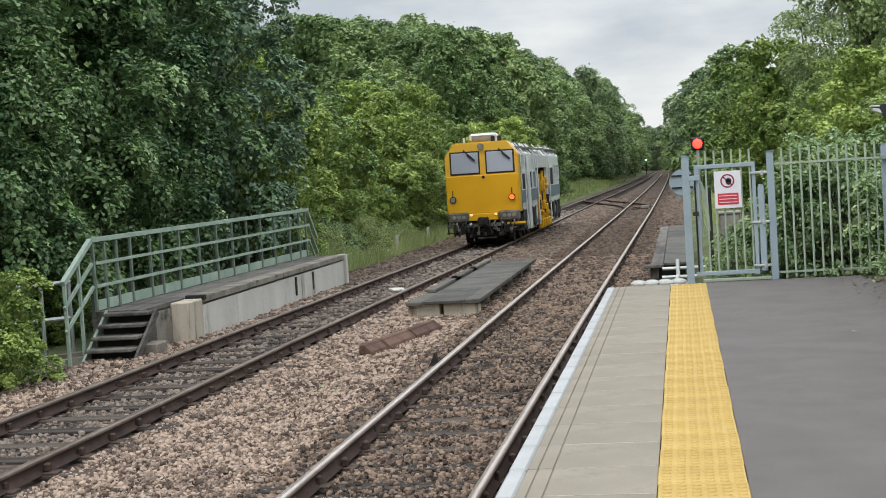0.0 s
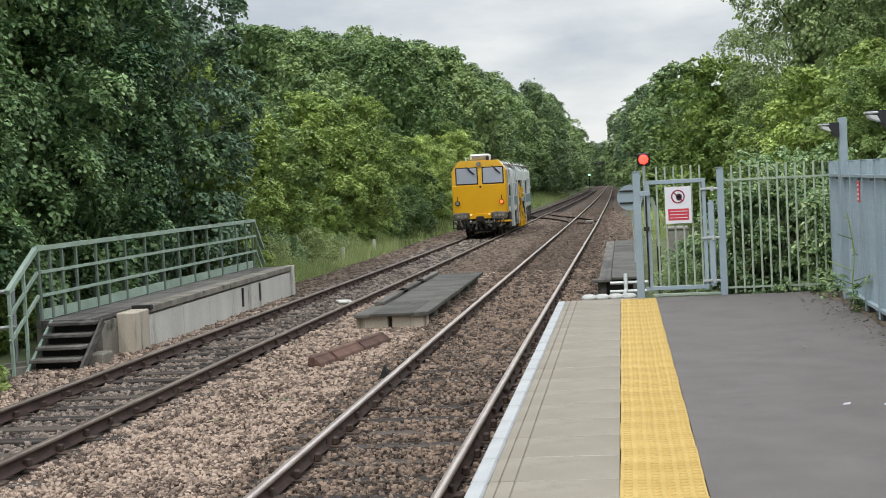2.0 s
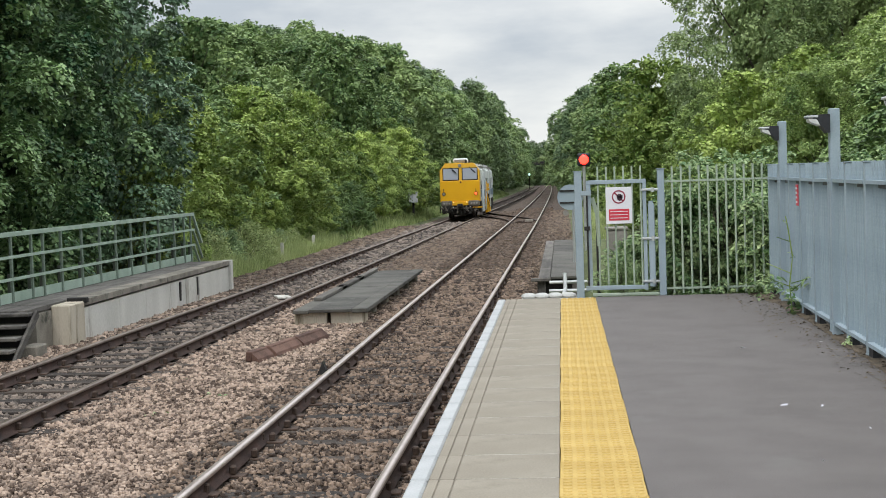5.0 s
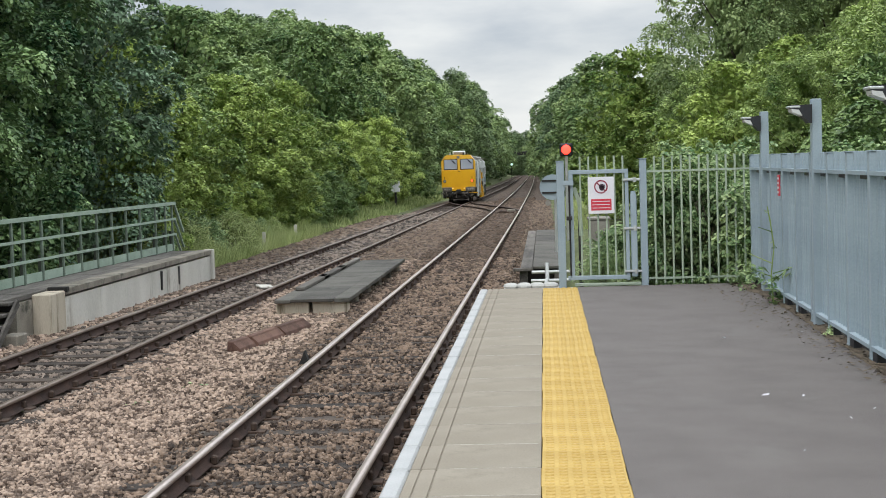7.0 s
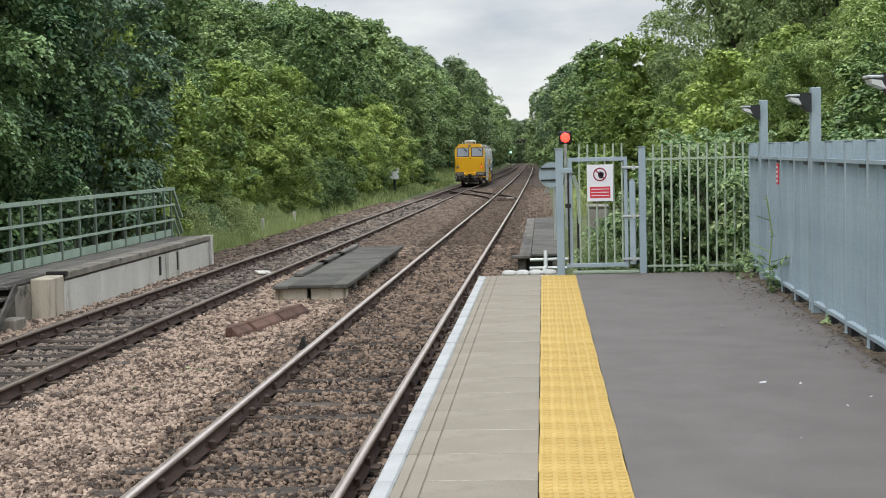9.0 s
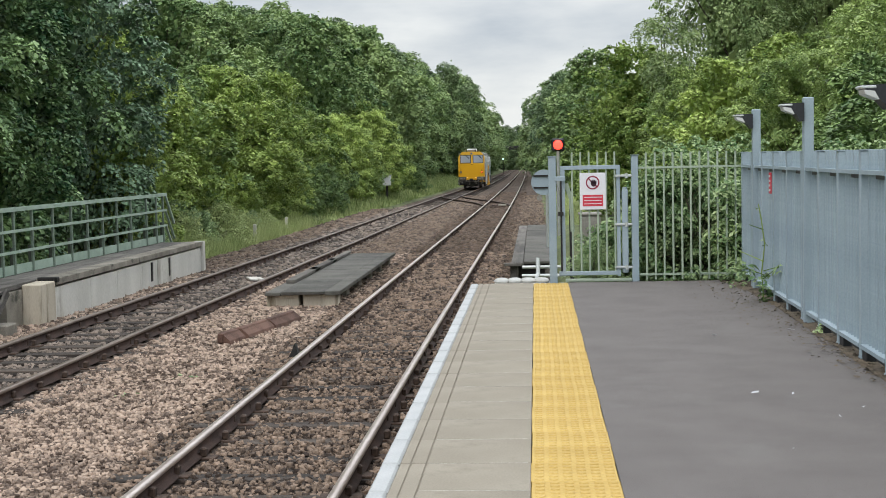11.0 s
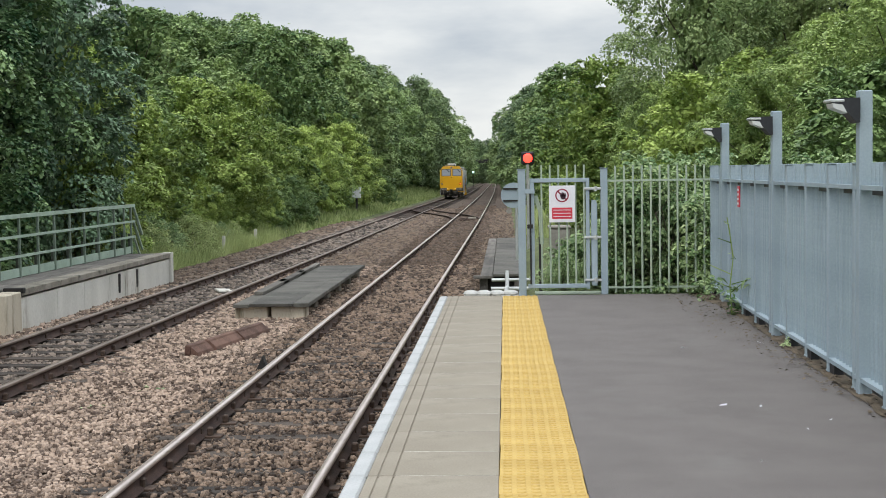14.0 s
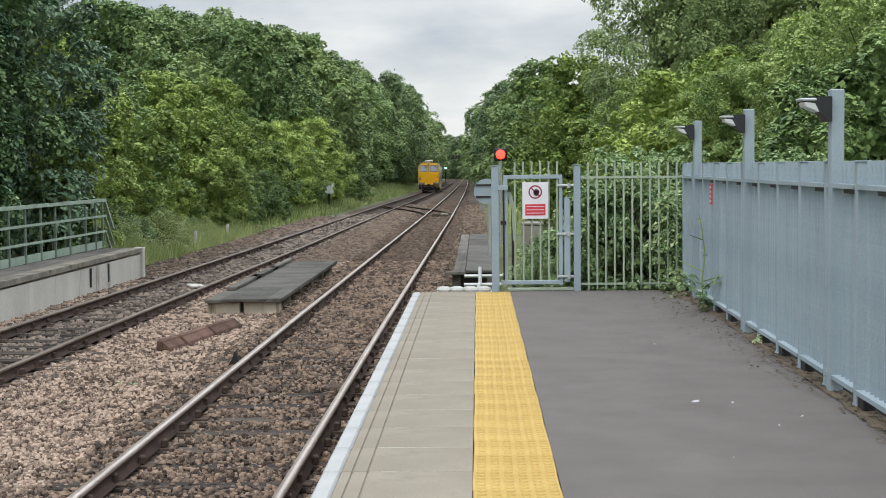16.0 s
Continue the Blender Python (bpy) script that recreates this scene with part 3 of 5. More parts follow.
# scraps of paper on the asphalt
for k, (x, y, s) in enumerate(((1.39, 9.16, 0.028), (1.62, 9.10, 0.014), (1.75, 8.3, 0.012), (2.2, 12.4, 0.03), (1.5, 12.1, 0.02), (1.32, 7.4, 0.010), (1.95, 8.6, 0.012))):
    bm = bmesh.new()
    for q in ((-s, -s * 0.3, 0), (s * 0.7, -s * 0.5, 0.004), (s, s * 0.4, 0.012), (-s * 0.4, s * 0.5, 0.006)):
        bm.verts.new(q)
    bm.verts.ensure_lookup_table()
    bm.faces.new(bm.verts[:])
    bmesh.ops.solidify(bm, geom=bm.faces[:], thickness=0.002)
    tagged(part("paper_scrap", bm, M_SIGN_WHITE, m=pose(x, y, P + 0.012, 0, 0, k * 50)), "small torn scrap of white paper on asphalt", "litter", "scraps on the platform")


# ---- bar fences ----
def upright_bar(z0, z1, r):
    bm = bmesh.new()
    rod(bm, (0, 0, z0), (0, 0, z1), r, 6)
    return bm


def fence_post(z1, w=0.085):
    bm = bmesh.new()
    box(bm, -w / 2, -w / 2, 0, w / 2, w / 2, z1, 0.006)
    box(bm, -w / 2 - 0.01, -w / 2 - 0.01, z1, w / 2 + 0.01, w / 2 + 0.01, z1 + 0.008)
    return bm


# side fence, along the back of the platform
side = thing("platform_fence", "blue-grey painted steel bar fence behind the platform", "fence")


BAR_SIDE = mesh_of("bar", box(bmesh.new(), -0.019, -0.007, 0.10, 0.019, 0.007, 1.56, 0.002), M_BLUE_GREY)
POST_SIDE = mesh_of("post", fence_post(1.555, 0.075), M_BLUE_GREY)
y = 17.33
post_ys = [17.35 - 0.838 * i for i in range(17)]
while y > 4.4:
    if min(abs(y - q) for q in post_ys) > 0.06:
        part("bar", BAR_SIDE, None, side, m=pose(side_x(y), y, P))
    y -= 0.1047
for i, q in enumerate(post_ys):
    part("post", POST_SIDE, None, side, m=pose(side_x(q) - 0.02, q, P))
    bm = bmesh.new()
    box(bm, -0.06, -0.05, 0, 0.05, 0.05, 0.012)
    part("foot_plate", bm, M_BLUE_GREY, side, m=pose(side_x(q), q, P + 0.012))
    # black block beside the post foot, below the bottom rail
    bm = bmesh.new()
    box(bm, -0.05, -0.19, -0.01, 0.03, -0.042, 0.085, 0.006)
    part("foot_block", bm, M_BLACK, side, "black block at the post foot", m=pose(side_x(q - 0.1), q, P))
    if i:
        for z in (P + 0.105, P + 1.395):
            bm = bmesh.new()
            a, b = post_ys[i] + 0.04, post_ys[i - 1] - 0.04
            bar(bm, (side_x(a) - 0.025, a, z), (side_x(b) - 0.025, b, z), 0.075, 0.03)
            part("rail", bm, M_BLUE_GREY, side)
            # black bar puts the shade under each rail into colour
            bm = bmesh.new()
            bar(bm, (side_x(a) - 0.022, a, z - 0.030), (side_x(b) - 0.022, a + 0.34, z - 0.030), 0.05, 0.03)
            part("bracket_and_rail_shade", bm, M_BLACK, side)
bm = bmesh.new()
box(bm, 0, -0.06, -0.11, 0.012, 0.06, 0.11, 0.003)
red = part("notice_plate", bm, M_SIGN_RED, m=pose(side_x(15.05) - 0.062, 15.05, P + 1.23))
tagged(red, "small red notice plate on the fence", "sign")
for k in range(4):
    bm = bmesh.new()
    box(bm, -0.003, -0.042, -0.011, 0.0, 0.042, 0.011)
    part("text_bar", bm, M_SIGN_WHITE, red, m=pose(0, 0, 0.072 - 0.048 * k))


def lamp_post(y):
    t = thing("fence_lamp", "blue-grey fence post lamp with black wedge-shaped floodlight", "lamp post", "lamps along the fence", m=pose(side_x(y) - 0.03, y, P))
    bm = bmesh.new()
    box(bm, -0.045, -0.045, 0, 0.045, 0.045, 2.04, 0.006)
    part("post", bm, M_BLUE_GREY, t)
    bm = bmesh.new()
    # wedge: deep at the post, thin at the front
    a = [(-0.048, 1.99), (-0.048, 1.825), (-0.07, 1.825), (-0.175, 1.945), (-0.235, 1.965), (-0.24, 1.987)]
    prism(bm, a, -0.09, 0.09)
    part("lamp_housing", bm, M_BLACK, t, "black wedge-shaped lamp housing")
    bm = bmesh.new()
    prism(bm, [(-0.236, 1.955), (-0.226, 1.925), (-0.135, 1.888), (-0.165, 1.945)], -0.10, 0.07)
    part("diffuser", bm, M_DIFFUSER, t, "pale lamp diffuser, unlit")
    bm = bmesh.new()
    box(bm, -0.25, -0.095, 1.962, -0.15, 0.095, 1.982, 0.006)
    part("rim", bm, M_GALV, t, "pale metal lamp rim")
    return t


for q in (16.27, 12.95, 9.62):
    lamp_post(q)

# end fence and gate across the platform end
GY = 17.6
end = thing("end_fence", "grey-green steel bar fence at the platform end", "fence", m=pose(-0.022, 0, 0))
BAR_END = mesh_of("bar", upright_bar(0.02, 1.59, 0.0135), M_GREY_GREEN)
x = 1.385
while x < 2.52:
    part("bar", BAR_END, None, end, m=pose(x, GY, P - 0.01))
    x += 0.1090
for z in (P + 0.075, P + 1.395):
    bm = bmesh.new()
    bar(bm, (1.29, GY, z), (2.56, GY, z), 0.035, 0.024)
    part("rail", bm, M_GREY_GREEN, end)

gate = thing("platform_gate", "closed blue-grey steel bar gate at the platform end", "gate", m=pose(-0.022, 0, 0))
for x, w in ((0.23, 0.095), (1.245, 0.085)):
    part("post", fence_post(1.57, w), M_BLUE_GREY, gate, m=pose(x, GY, P - 0.02))
bm = bmesh.new()
box(bm, 0.33, GY - 0.02, P + 0.10, 0.385, GY + 0.02, P + 1.40, 0.004)
box(bm, 1.02, GY - 0.02, P + 0.06, 1.065, GY + 0.02, P + 1.42, 0.004)
box(bm, 0.33, GY - 0.022, P + 1.385, 1.065, GY + 0.022, P + 1.435, 0.004)
box(bm, 0.30, GY - 0.022, P + 0.075, 1.065, GY + 0.022, P + 0.125, 0.004)
part("gate_frame", bm, M_BLUE_GREY, gate)
BAR_GATE = mesh_of("bar", upright_bar(0.09, 1.60, 0.0125), M_GREY_GREEN)
for i in range(6):
    part("bar", BAR_GATE, None, gate, m=pose(0.475 + 0.105 * i, GY + 0.004, P))
bm = bmesh.new()
box(bm, 1.085, GY - 0.03, P + 0.10, 1.16, GY + 0.04, P + 1.13, 0.01)
rod(bm, (1.12, GY, P + 1.12), (1.12, GY, P + 1.16), 0.03, 8)
part("closer_tube", bm, M_BLUE_GREY, gate)
for z in (0.17, 0.70, 1.30):
    bm = bmesh.new()
    rod(bm, (1.0, GY - 0.03, P + z), (1.21, GY - 0.03, P + z), 0.016, 6)
    rod(bm, (1.14, GY - 0.03, P + z - 0.03), (1.14, GY - 0.03, P + z + 0.03), 0.022, 6)
    part("hinge", bm, M_GALV, gate)
bm = bmesh.new()
rod(bm, (0.335, GY - 0.035, P + 0.13), (0.335, GY - 0.035, P + 1.30), 0.012, 6)
part("drop_bolt", bm, M_UNDER, gate, "dark drop bolt")
bm = bmesh.new()
box(bm, 0.26, GY - 0.065, P + 1.25, 0.39, GY - 0.045, P + 1.31, 0.004)
part("latch_plate", bm, M_BLUE_GREY, gate)
bm = bmesh.new()
box(bm, 0.295, GY - 0.065, P + 0.82, 0.365, GY - 0.045, P + 0.87, 0.004)
part("padlock", bm, M_UNDER, gate)
bm = bmesh.new()
for a, b in (((0.40, 1.22), (0.46, 1.02)), ((0.46, 1.02), (0.475, 0.62))):
    bar(bm, (a[0], GY + 0.05, P + a[1]), (b[0], GY + 0.05, P + b[1]), 0.03, 0.05)
part("bent_guard", bm, M_GREY_GREEN, gate)
bm = bmesh.new()
box(bm, 0.38, GY - 0.02, P - 0.004, 1.2, GY + 0.06, P + 0.03, 0.004)
part("threshold", bm, M_GREY_GREEN, gate)

# no-entry notice on the gate
sign = thing("gate_sign", "white notice with a red ring and red text panel", "sign", m=pose(0.705, GY - 0.042, P + 1.118))
bm = bmesh.new()
box(bm, -0.160, -0.004, -0.226, 0.160, 0.004, 0.226, 0.002)
part("board", bm, M_SIGN_WHITE, sign)
bm = bmesh.new()
R0, R1 = 0.068, 0.084
ring = []
for i in range(28):
    a = i * math.tau / 28
    ring.append([bm.verts.new((r * math.cos(a), yq, r * math.sin(a) + 0.105)) for r, yq in ((R1, -0.0065), (R0, -0.0065), (R0, -0.003), (R1, -0.003))])
for i in range(28):
    p, q = ring[i], ring[(i + 1) % 28]
    for k in range(4):
        bm.faces.new((p[k], q[k], q[(k + 1) % 4], p[(k + 1) % 4]))
bar(bm, (-0.052, -0.005, 0.157), (0.052, -0.005, 0.053), 0.003, 0.016)
part("prohibition_ring", bm, M_SIGN_RING, sign, "dark red prohibition ring and bar")
bm = bmesh.new()
rod(bm, (0.012, -0.0045, 0.088), (0.012, -0.009, 0.088), 0.032, 10)
for a, top in ((-0.027, 0.132), (-0.009, 0.142), (0.009, 0.140), (0.027, 0.130)):
    box(bm, 0.012 + a - 0.008, -0.009, 0.09, 0.012 + a + 0.008, -0.0045, top)
part("palm_symbol", bm, M_SIGN_DARK, sign, "dark raised palm symbol")
bm = bmesh.new()
box(bm, -0.125, -0.0065, -0.185, 0.125, -0.0035, -0.045)
red_panel = part("red_panel", bm, M_SIGN_RED, sign, "red text panel")
for k in range(3):
    bm = bmesh.new()
    box(bm, -0.108, -0.0095, -0.004, 0.108, -0.0065, 0.004)
    part("text_bar", bm, M_SIGN_WHITE, red_panel, m=pose(0, 0, -0.075 - 0.040 * k))

# ---- beyond the platform end ----
M_BAG = material("bag_cloth", (0.36, 0.36, 0.34), (0.52, 0.52, 0.50), 0.9, 6, 60, 0.4)
for k in range(4):
    bm = bmesh.new()
    r = bmesh.ops.create_uvsphere(bm, u_segments=10, v_segments=6, radius=0.1, matrix=Matrix.Diagonal((1.0, 1.2, 0.42, 1)))
    tagged(part("filled_bag", bm, M_BAG, m=pose(-0.44 + 0.165 * k, 17.68, P + 0.012, 0, 0, 12 * k)), "pale grey filled bag at the platform end", "sandbag", "bags at the platform end")
bm = bmesh.new()
box(bm, -0.53, 17.52, P - 0.12, 0.17, 17.80, P - 0.012, 0.01)
tagged(part("end_slab", bm, M_CONCRETE), "pale concrete slab at the platform end", "slab")

walk_r = thing("trackside_walkway", "dark non-slip boarded walkway on posts beyond the gate", "walkway")
for i in range(5):
    bm = bmesh.new()
    box(bm, -0.24, 26.1 + i * 2.8, 0.50, 0.30, 26.1 + i * 2.8 + 2.78, 0.55, 0.008)
    part("deck_board", bm, M_DECK, walk_r)
    bm = bmesh.new()
    box(bm, -0.47, 26.1 + i * 2.8, 0.46, -0.25, 26.1 + i * 2.8 + 2.76, 0.535, 0.01)
    part("edge_beam", bm, M_TIMBER_GREY, walk_r)
for i in range(6):
    for x in (-0.42, 0.22):
        bm = bmesh.new()
        box(bm, x - 0.07, 26.15 + i * 2.75, -0.25, x + 0.07, 26.3 + i * 2.75, 0.47, 0.008)
        part("support", bm, M_TIMBER_GREY, walk_r)
bm = bmesh.new()
box(bm, -0.60, 26.0, 0.47, -0.24, 26.12, 0.53, 0.01)
part("end_beam", bm, M_TIMBER_GREY, walk_r)
# dark sheet stands in for the shaded void under the deck end
bm = bmesh.new()
box(bm, -0.34, 26.32, -0.3, 0.30, 26.4, 0.48)
part("void_shade_panel", bm, M_UNDER, walk_r)
for k in range(4):
    bm = bmesh.new()
    rod(bm, (-0.26, 22.9 + 0.9 * k, 0.24 + 0.08 * k), (0.50, 22.9 + 0.9 * k, 0.24 + 0.08 * k), 0.03, 8)
    part("tread_bar", bm, M_GALV, walk_r)
bm = bmesh.new()
rod(bm, (-0.12, 22.4, 0.20), (0.02, 24.4, 0.45), 0.035, 8)
rod(bm, (0.02, 24.4, 0.45), (0.02, 24.5, 0.72), 0.035, 8)
part("bent_pipe", bm, M_GALV, walk_r, "pale bent pipe")

disc = thing("round_sign", "grey back of a round trackside sign on a post", "sign", m=pose(0.18, 30, 0.0))
bm = bmesh.new()
rod(bm, (0, 0, 1.93), (0, 0.012, 1.93), 0.27, 28)
part("disc", bm, M_BLUE_GREY, disc)
bm = bmesh.new()
for z in (1.80, 2.05):
    box(bm, -0.22, -0.025, z, 0.22, 0.0, z + 0.035)
part("channel", bm, M_UNDER, disc)
bm = bmesh.new()
rod(bm, (0.06, 0.04, -0.25), (0.06, 0.04, 2.15), 0.03, 8)
part("post", bm, M_GALV, disc)
bm = bmesh.new()
rod(bm, (-0.10, 0, 1.60), (-0.10, 0.012, 1.60), 0.06, 16)
part("small_disc", bm, M_TRAIN_GREY, disc)

cab = thing("equipment_cabinet", "grey steel trackside equipment cabinet behind the gate", "cabinet", m=pose(0.72, 25.0, 0))
bm = bmesh.new()
box(bm, 0.06, 0.1, 0.2, 0.42, 0.6, 1.42, 0.03)
part("body", bm, M_TRAIN_GREY, cab)
bm = bmesh.new()
box(bm, 0.04, 0.08, 1.42, 0.44, 0.62, 1.46, 0.01)
part("lid", bm, M_TRAIN_GREY, cab)
bm = bmesh.new()
box(bm, 0.02, 0.1, -0.3, 0.46, 0.62, 0.2, 0.02)
part("base", bm, M_UNDER, cab)
bm = bmesh.new()
box(bm, -0.13, 0.2, -0.3, -0.06, 0.28, 1.9, 0.01)
part("cable_post", bm, M_UNDER, cab)

sig = thing("signal_post", "railway signal showing red on a slim post", "railway signal", m=pose(0.733, 45.2, -0.05))
bm = bmesh.new()
rod(bm, (0, 0.08, -0.4), (0, 0.08, 2.9), 0.05, 8)
part("post", bm, M_GALV, sig)
bm = bmesh.new()
box(bm, -0.21, 0.0, 2.67, 0.21, 0.10, 3.09, 0.05)
part("backboard", bm, M_BLACK, sig)
bm = bmesh.new()
bmesh.ops.create_uvsphere(bm, u_segments=16, v_segments=8, radius=0.15, matrix=Matrix.Translation((0, -0.01, 2.88)) @ Matrix.Diagonal((1, 0.35, 1, 1)))
part("lens", bm, M_RED_GLOW, sig, "glowing red signal lens")

far_sig = thing("far_signal", "distant trackside light glowing white", "railway signal", m=pose(-7.2, 320, 0))
bm = bmesh.new()
rod(bm, (0, 0.1, -3.0), (0, 0.1, 2.6), 0.08, 8)
part("post", bm, M_UNDER, far_sig)
bm = bmesh.new()
bmesh.ops.create_uvsphere(bm, u_segments=12, v_segments=8, radius=0.24, matrix=Matrix.Translation((0, 0, 2.05)))
part("lens", bm, M_WHITE_GLOW, far_sig, "white glowing lens")


# ---- raised walkway with railing beside the far track ----
D = 0.53
deck = thing("raised_walkway", "raised concrete walkway with dark boards beside the track", "walkway")
bm = bmesh.new()
box(bm, -8.63, 23.12, -0.32, -8.30, 23.86, D - 0.02, 0.02)
part("end_block", bm, M_CONCRETE_BEIGE, deck)
FACES = (23.88, 25.9, 27.6, 29.4, 30.6, 31.7, 33.2, 34.62)
for a, b in zip(FACES[:-1], FACES[1:]):
    bm = bmesh.new()
    box(bm, -8.45, a + 0.012, -0.32, -8.33 + 0.008 * math.sin(a * 7), b - 0.012, D - 0.14, 0.008)
    part("face_panel", bm, M_CONCRETE, deck)
bm = bmesh.new()
box(bm, -8.50, 34.64, -0.32, -8.26, 34.82, D + 0.02, 0.012)
part("end_post", bm, M_CONCRETE, deck)
# dark tapered brackets on the walkway face
for a in (30.05, 31.5):
    bm = bmesh.new()
    prism(bm, [(-8.335, 0.36), (-8.335, -0.05), (-8.315, -0.05), (-8.305, 0.36)], a, a + 0.10)
    part("bracket_and_rail_shade", bm, M_UNDER, deck)
bm = bmesh.new()
box(bm, -9.75, 22.4, -0.32, -8.62, 34.6, D - 0.10)
part("core", bm, M_CONCRETE_DARK, deck)
for i in range(12):
    bm = bmesh.new()
    y0 = 22.0 + i * 1.055
    box(bm, -9.60, y0, D - 0.08, -8.66, y0 + 1.048, D + 0.004 * (i % 2), 0.006)
    part("deck_board", bm, M_TIMBER_GREY, deck)
for i in range(5):
    bm = bmesh.new()
    y0 = 23.9 + i * 2.16
    box(bm, -8.655, y0, D - 0.10, -8.30, y0 + 2.15, D + 0.012, 0.006)
    part("kerb_board", bm, M_CONCRETE_DARK, deck)
bm = bmesh.new()
box(bm, -8.62, 23.86, D - 0.05, -8.27, 24.0, D + 0.04, 0.01)
part("stop_block", bm, M_UNDER, deck)

# steps
steps = thing("walkway_steps", "worn dark timber steps up to the walkway", "steps")
for i in range(4):
    z = D - 0.02 - i * 0.165
    yq = 22.0 - (i + 1) * 0.27
    bm = bmesh.new()
    box(bm, -9.27, yq, z - 0.055, -8.49, yq + 0.28, z, 0.01)
    part("tread", bm, M_TIMBER_GREY, steps)
    bm = bmesh.new()
    box(bm, -9.25, yq + 0.22, z - 0.17, -8.51, yq + 0.25, z - 0.056)
    part("riser", bm, M_UNDER, steps)
for x in (-9.31, -8.45):
    bm = bmesh.new()
    bar(bm, (x, 22.03, D - 0.04), (x, 20.85, -0.28), 0.045, 0.12)
    part("stringer", bm, M_GREEN_PAINT if x < -9 else M_TIMBER_GREY, steps)
bm = bmesh.new()
box(bm, -8.58, 21.6, -0.32, -8.32, 22.05, 0.0, 0.02)
part("kerb_stone", bm, M_CONCRETE_DARK, steps)

# railing
railing = thing("walkway_railing", "pale green painted metal railing with three rails", "railing", m=pose(-9.45, 22, 0, 0, 0, -0.74) @ pose(9.45, -22, 0))
RX = -9.45
RY = (21.95, 22.4, 22.9, 23.5, 24.4, 24.95, 25.85, 26.95, 28.0, 29.0, 30.0, 31.0, 32.05, 33.3, 34.15, 34.75)
for q in RY:
    bm = bmesh.new()
    box(bm, -0.022, -0.03, 0, 0.022, 0.03, 1.18, 0.004)
    part("post", bm, M_GREEN_POST, railing, m=pose(RX, q, D))
    # darker lower part of each post
    bm = bmesh.new()
    box(bm, -0.035, -0.045, -0.12, 0.02, 0.045, 0.50 if q > 23 else 0.3, 0.004)
    part("post_foot", bm, M_GREEN_DARK, railing, m=pose(RX - 0.045, q + 0.02, D))
bm = bmesh.new()
bar(bm, (RX, 21.85, D + 1.19), (RX, 35.0, D + 1.19), 0.09, 0.075)
part("handrail", bm, M_GREEN_PAINT, railing)
for z in (0.80, 0.42):
    bm = bmesh.new()
    bar(bm, (RX + 0.03, 21.95, D + z), (RX + 0.03, 35.0, D + z), 0.03, 0.05)
    part("middle_rail", bm, M_GREEN_PAINT, railing)
bm = bmesh.new()
bar(bm, (RX - 0.02, 22.0, D + 0.10), (RX - 0.02, 34.9, D + 0.10), 0.03, 0.17)
part("toe_board", bm, M_GREEN_PAINT, railing)
for z, w in ((1.19, 0.075), (0.80, 0.05), (0.42, 0.05)):
    bm = bmesh.new()
    bar(bm, (RX, 21.88, D + z), (RX, 20.75, D + z - 0.62), 0.08 if z > 1 else 0.04, w)
    part("stair_rail", bm, M_GREEN_PAINT, railing)
    bm = bmesh.new()
    bar(bm, (RX, 34.98, D + z), (RX, 35.75, D + z - 0.75), 0.05, w * 0.8)
    part("stair_rail", bm, M_GREEN_PAINT, railing)
for q, z0, z1 in ((21.35, -0.1, 1.42), (20.8, -0.3, 1.10)):
    bm = bmesh.new()
    box(bm, RX - 0.025, q - 0.025, z0, RX + 0.025, q + 0.025, z1, 0.004)
    part("post", bm, M_GREEN_PAINT, railing)

# pipe rail and low kerb at the near end
pipe = thing("pipe_rail", "galvanised tubular handrail beside the track", "railing")
for q in ((-10.44, 22.0), (-10.10, 22.35), (-10.9, 21.55)):
    bm = bmesh.new()
    rod(bm, (q[0], q[1], -0.45), (q[0], q[1], 1.02), 0.036, 8)
    part("post", bm, M_GALV, pipe)
for z in (1.02, 0.42):
    bm = bmesh.new()
    rod(bm, (-10.08, 22.37, z), (-11.5, 20.95, z), 0.036, 8)
    part("rail", bm, M_GALV, pipe)
kerb = thing("edging_beam", "weathered timber edging beams beside the ballast", "edging")
for a, b in (((-9.25, 21.35), (-10.35, 19.6)), ((-9.55, 22.0), (-10.75, 20.6))):
    bm = bmesh.new()
    bar(bm, (a[0], a[1], -0.20), (b[0], b[1], -0.20), 0.16, 0.20)
    part("beam", bm, M_CONCRETE_DARK, kerb)
plate = thing("round_marker", "small round dark marker with white symbol on a post", "sign", m=pose(-9.66, 18.97, 0.12))
bm = bmesh.new()
rod(bm, (0, 0, 0.98), (0.004, 0.012, 0.98), 0.16, 22)
part("disc", bm, M_BLACK, plate)
bm = bmesh.new()
rod(bm, (0.02, -0.004, 0.98), (0.02, 0.0, 0.98), 0.10, 18)
part("symbol", bm, M_SIGN_WHITE, plate)
bm = bmesh.new()
rod(bm, (0, 0.03, -0.5), (0, 0.03, 1.1), 0.025, 8)
part("post", bm, M_GALV, plate)

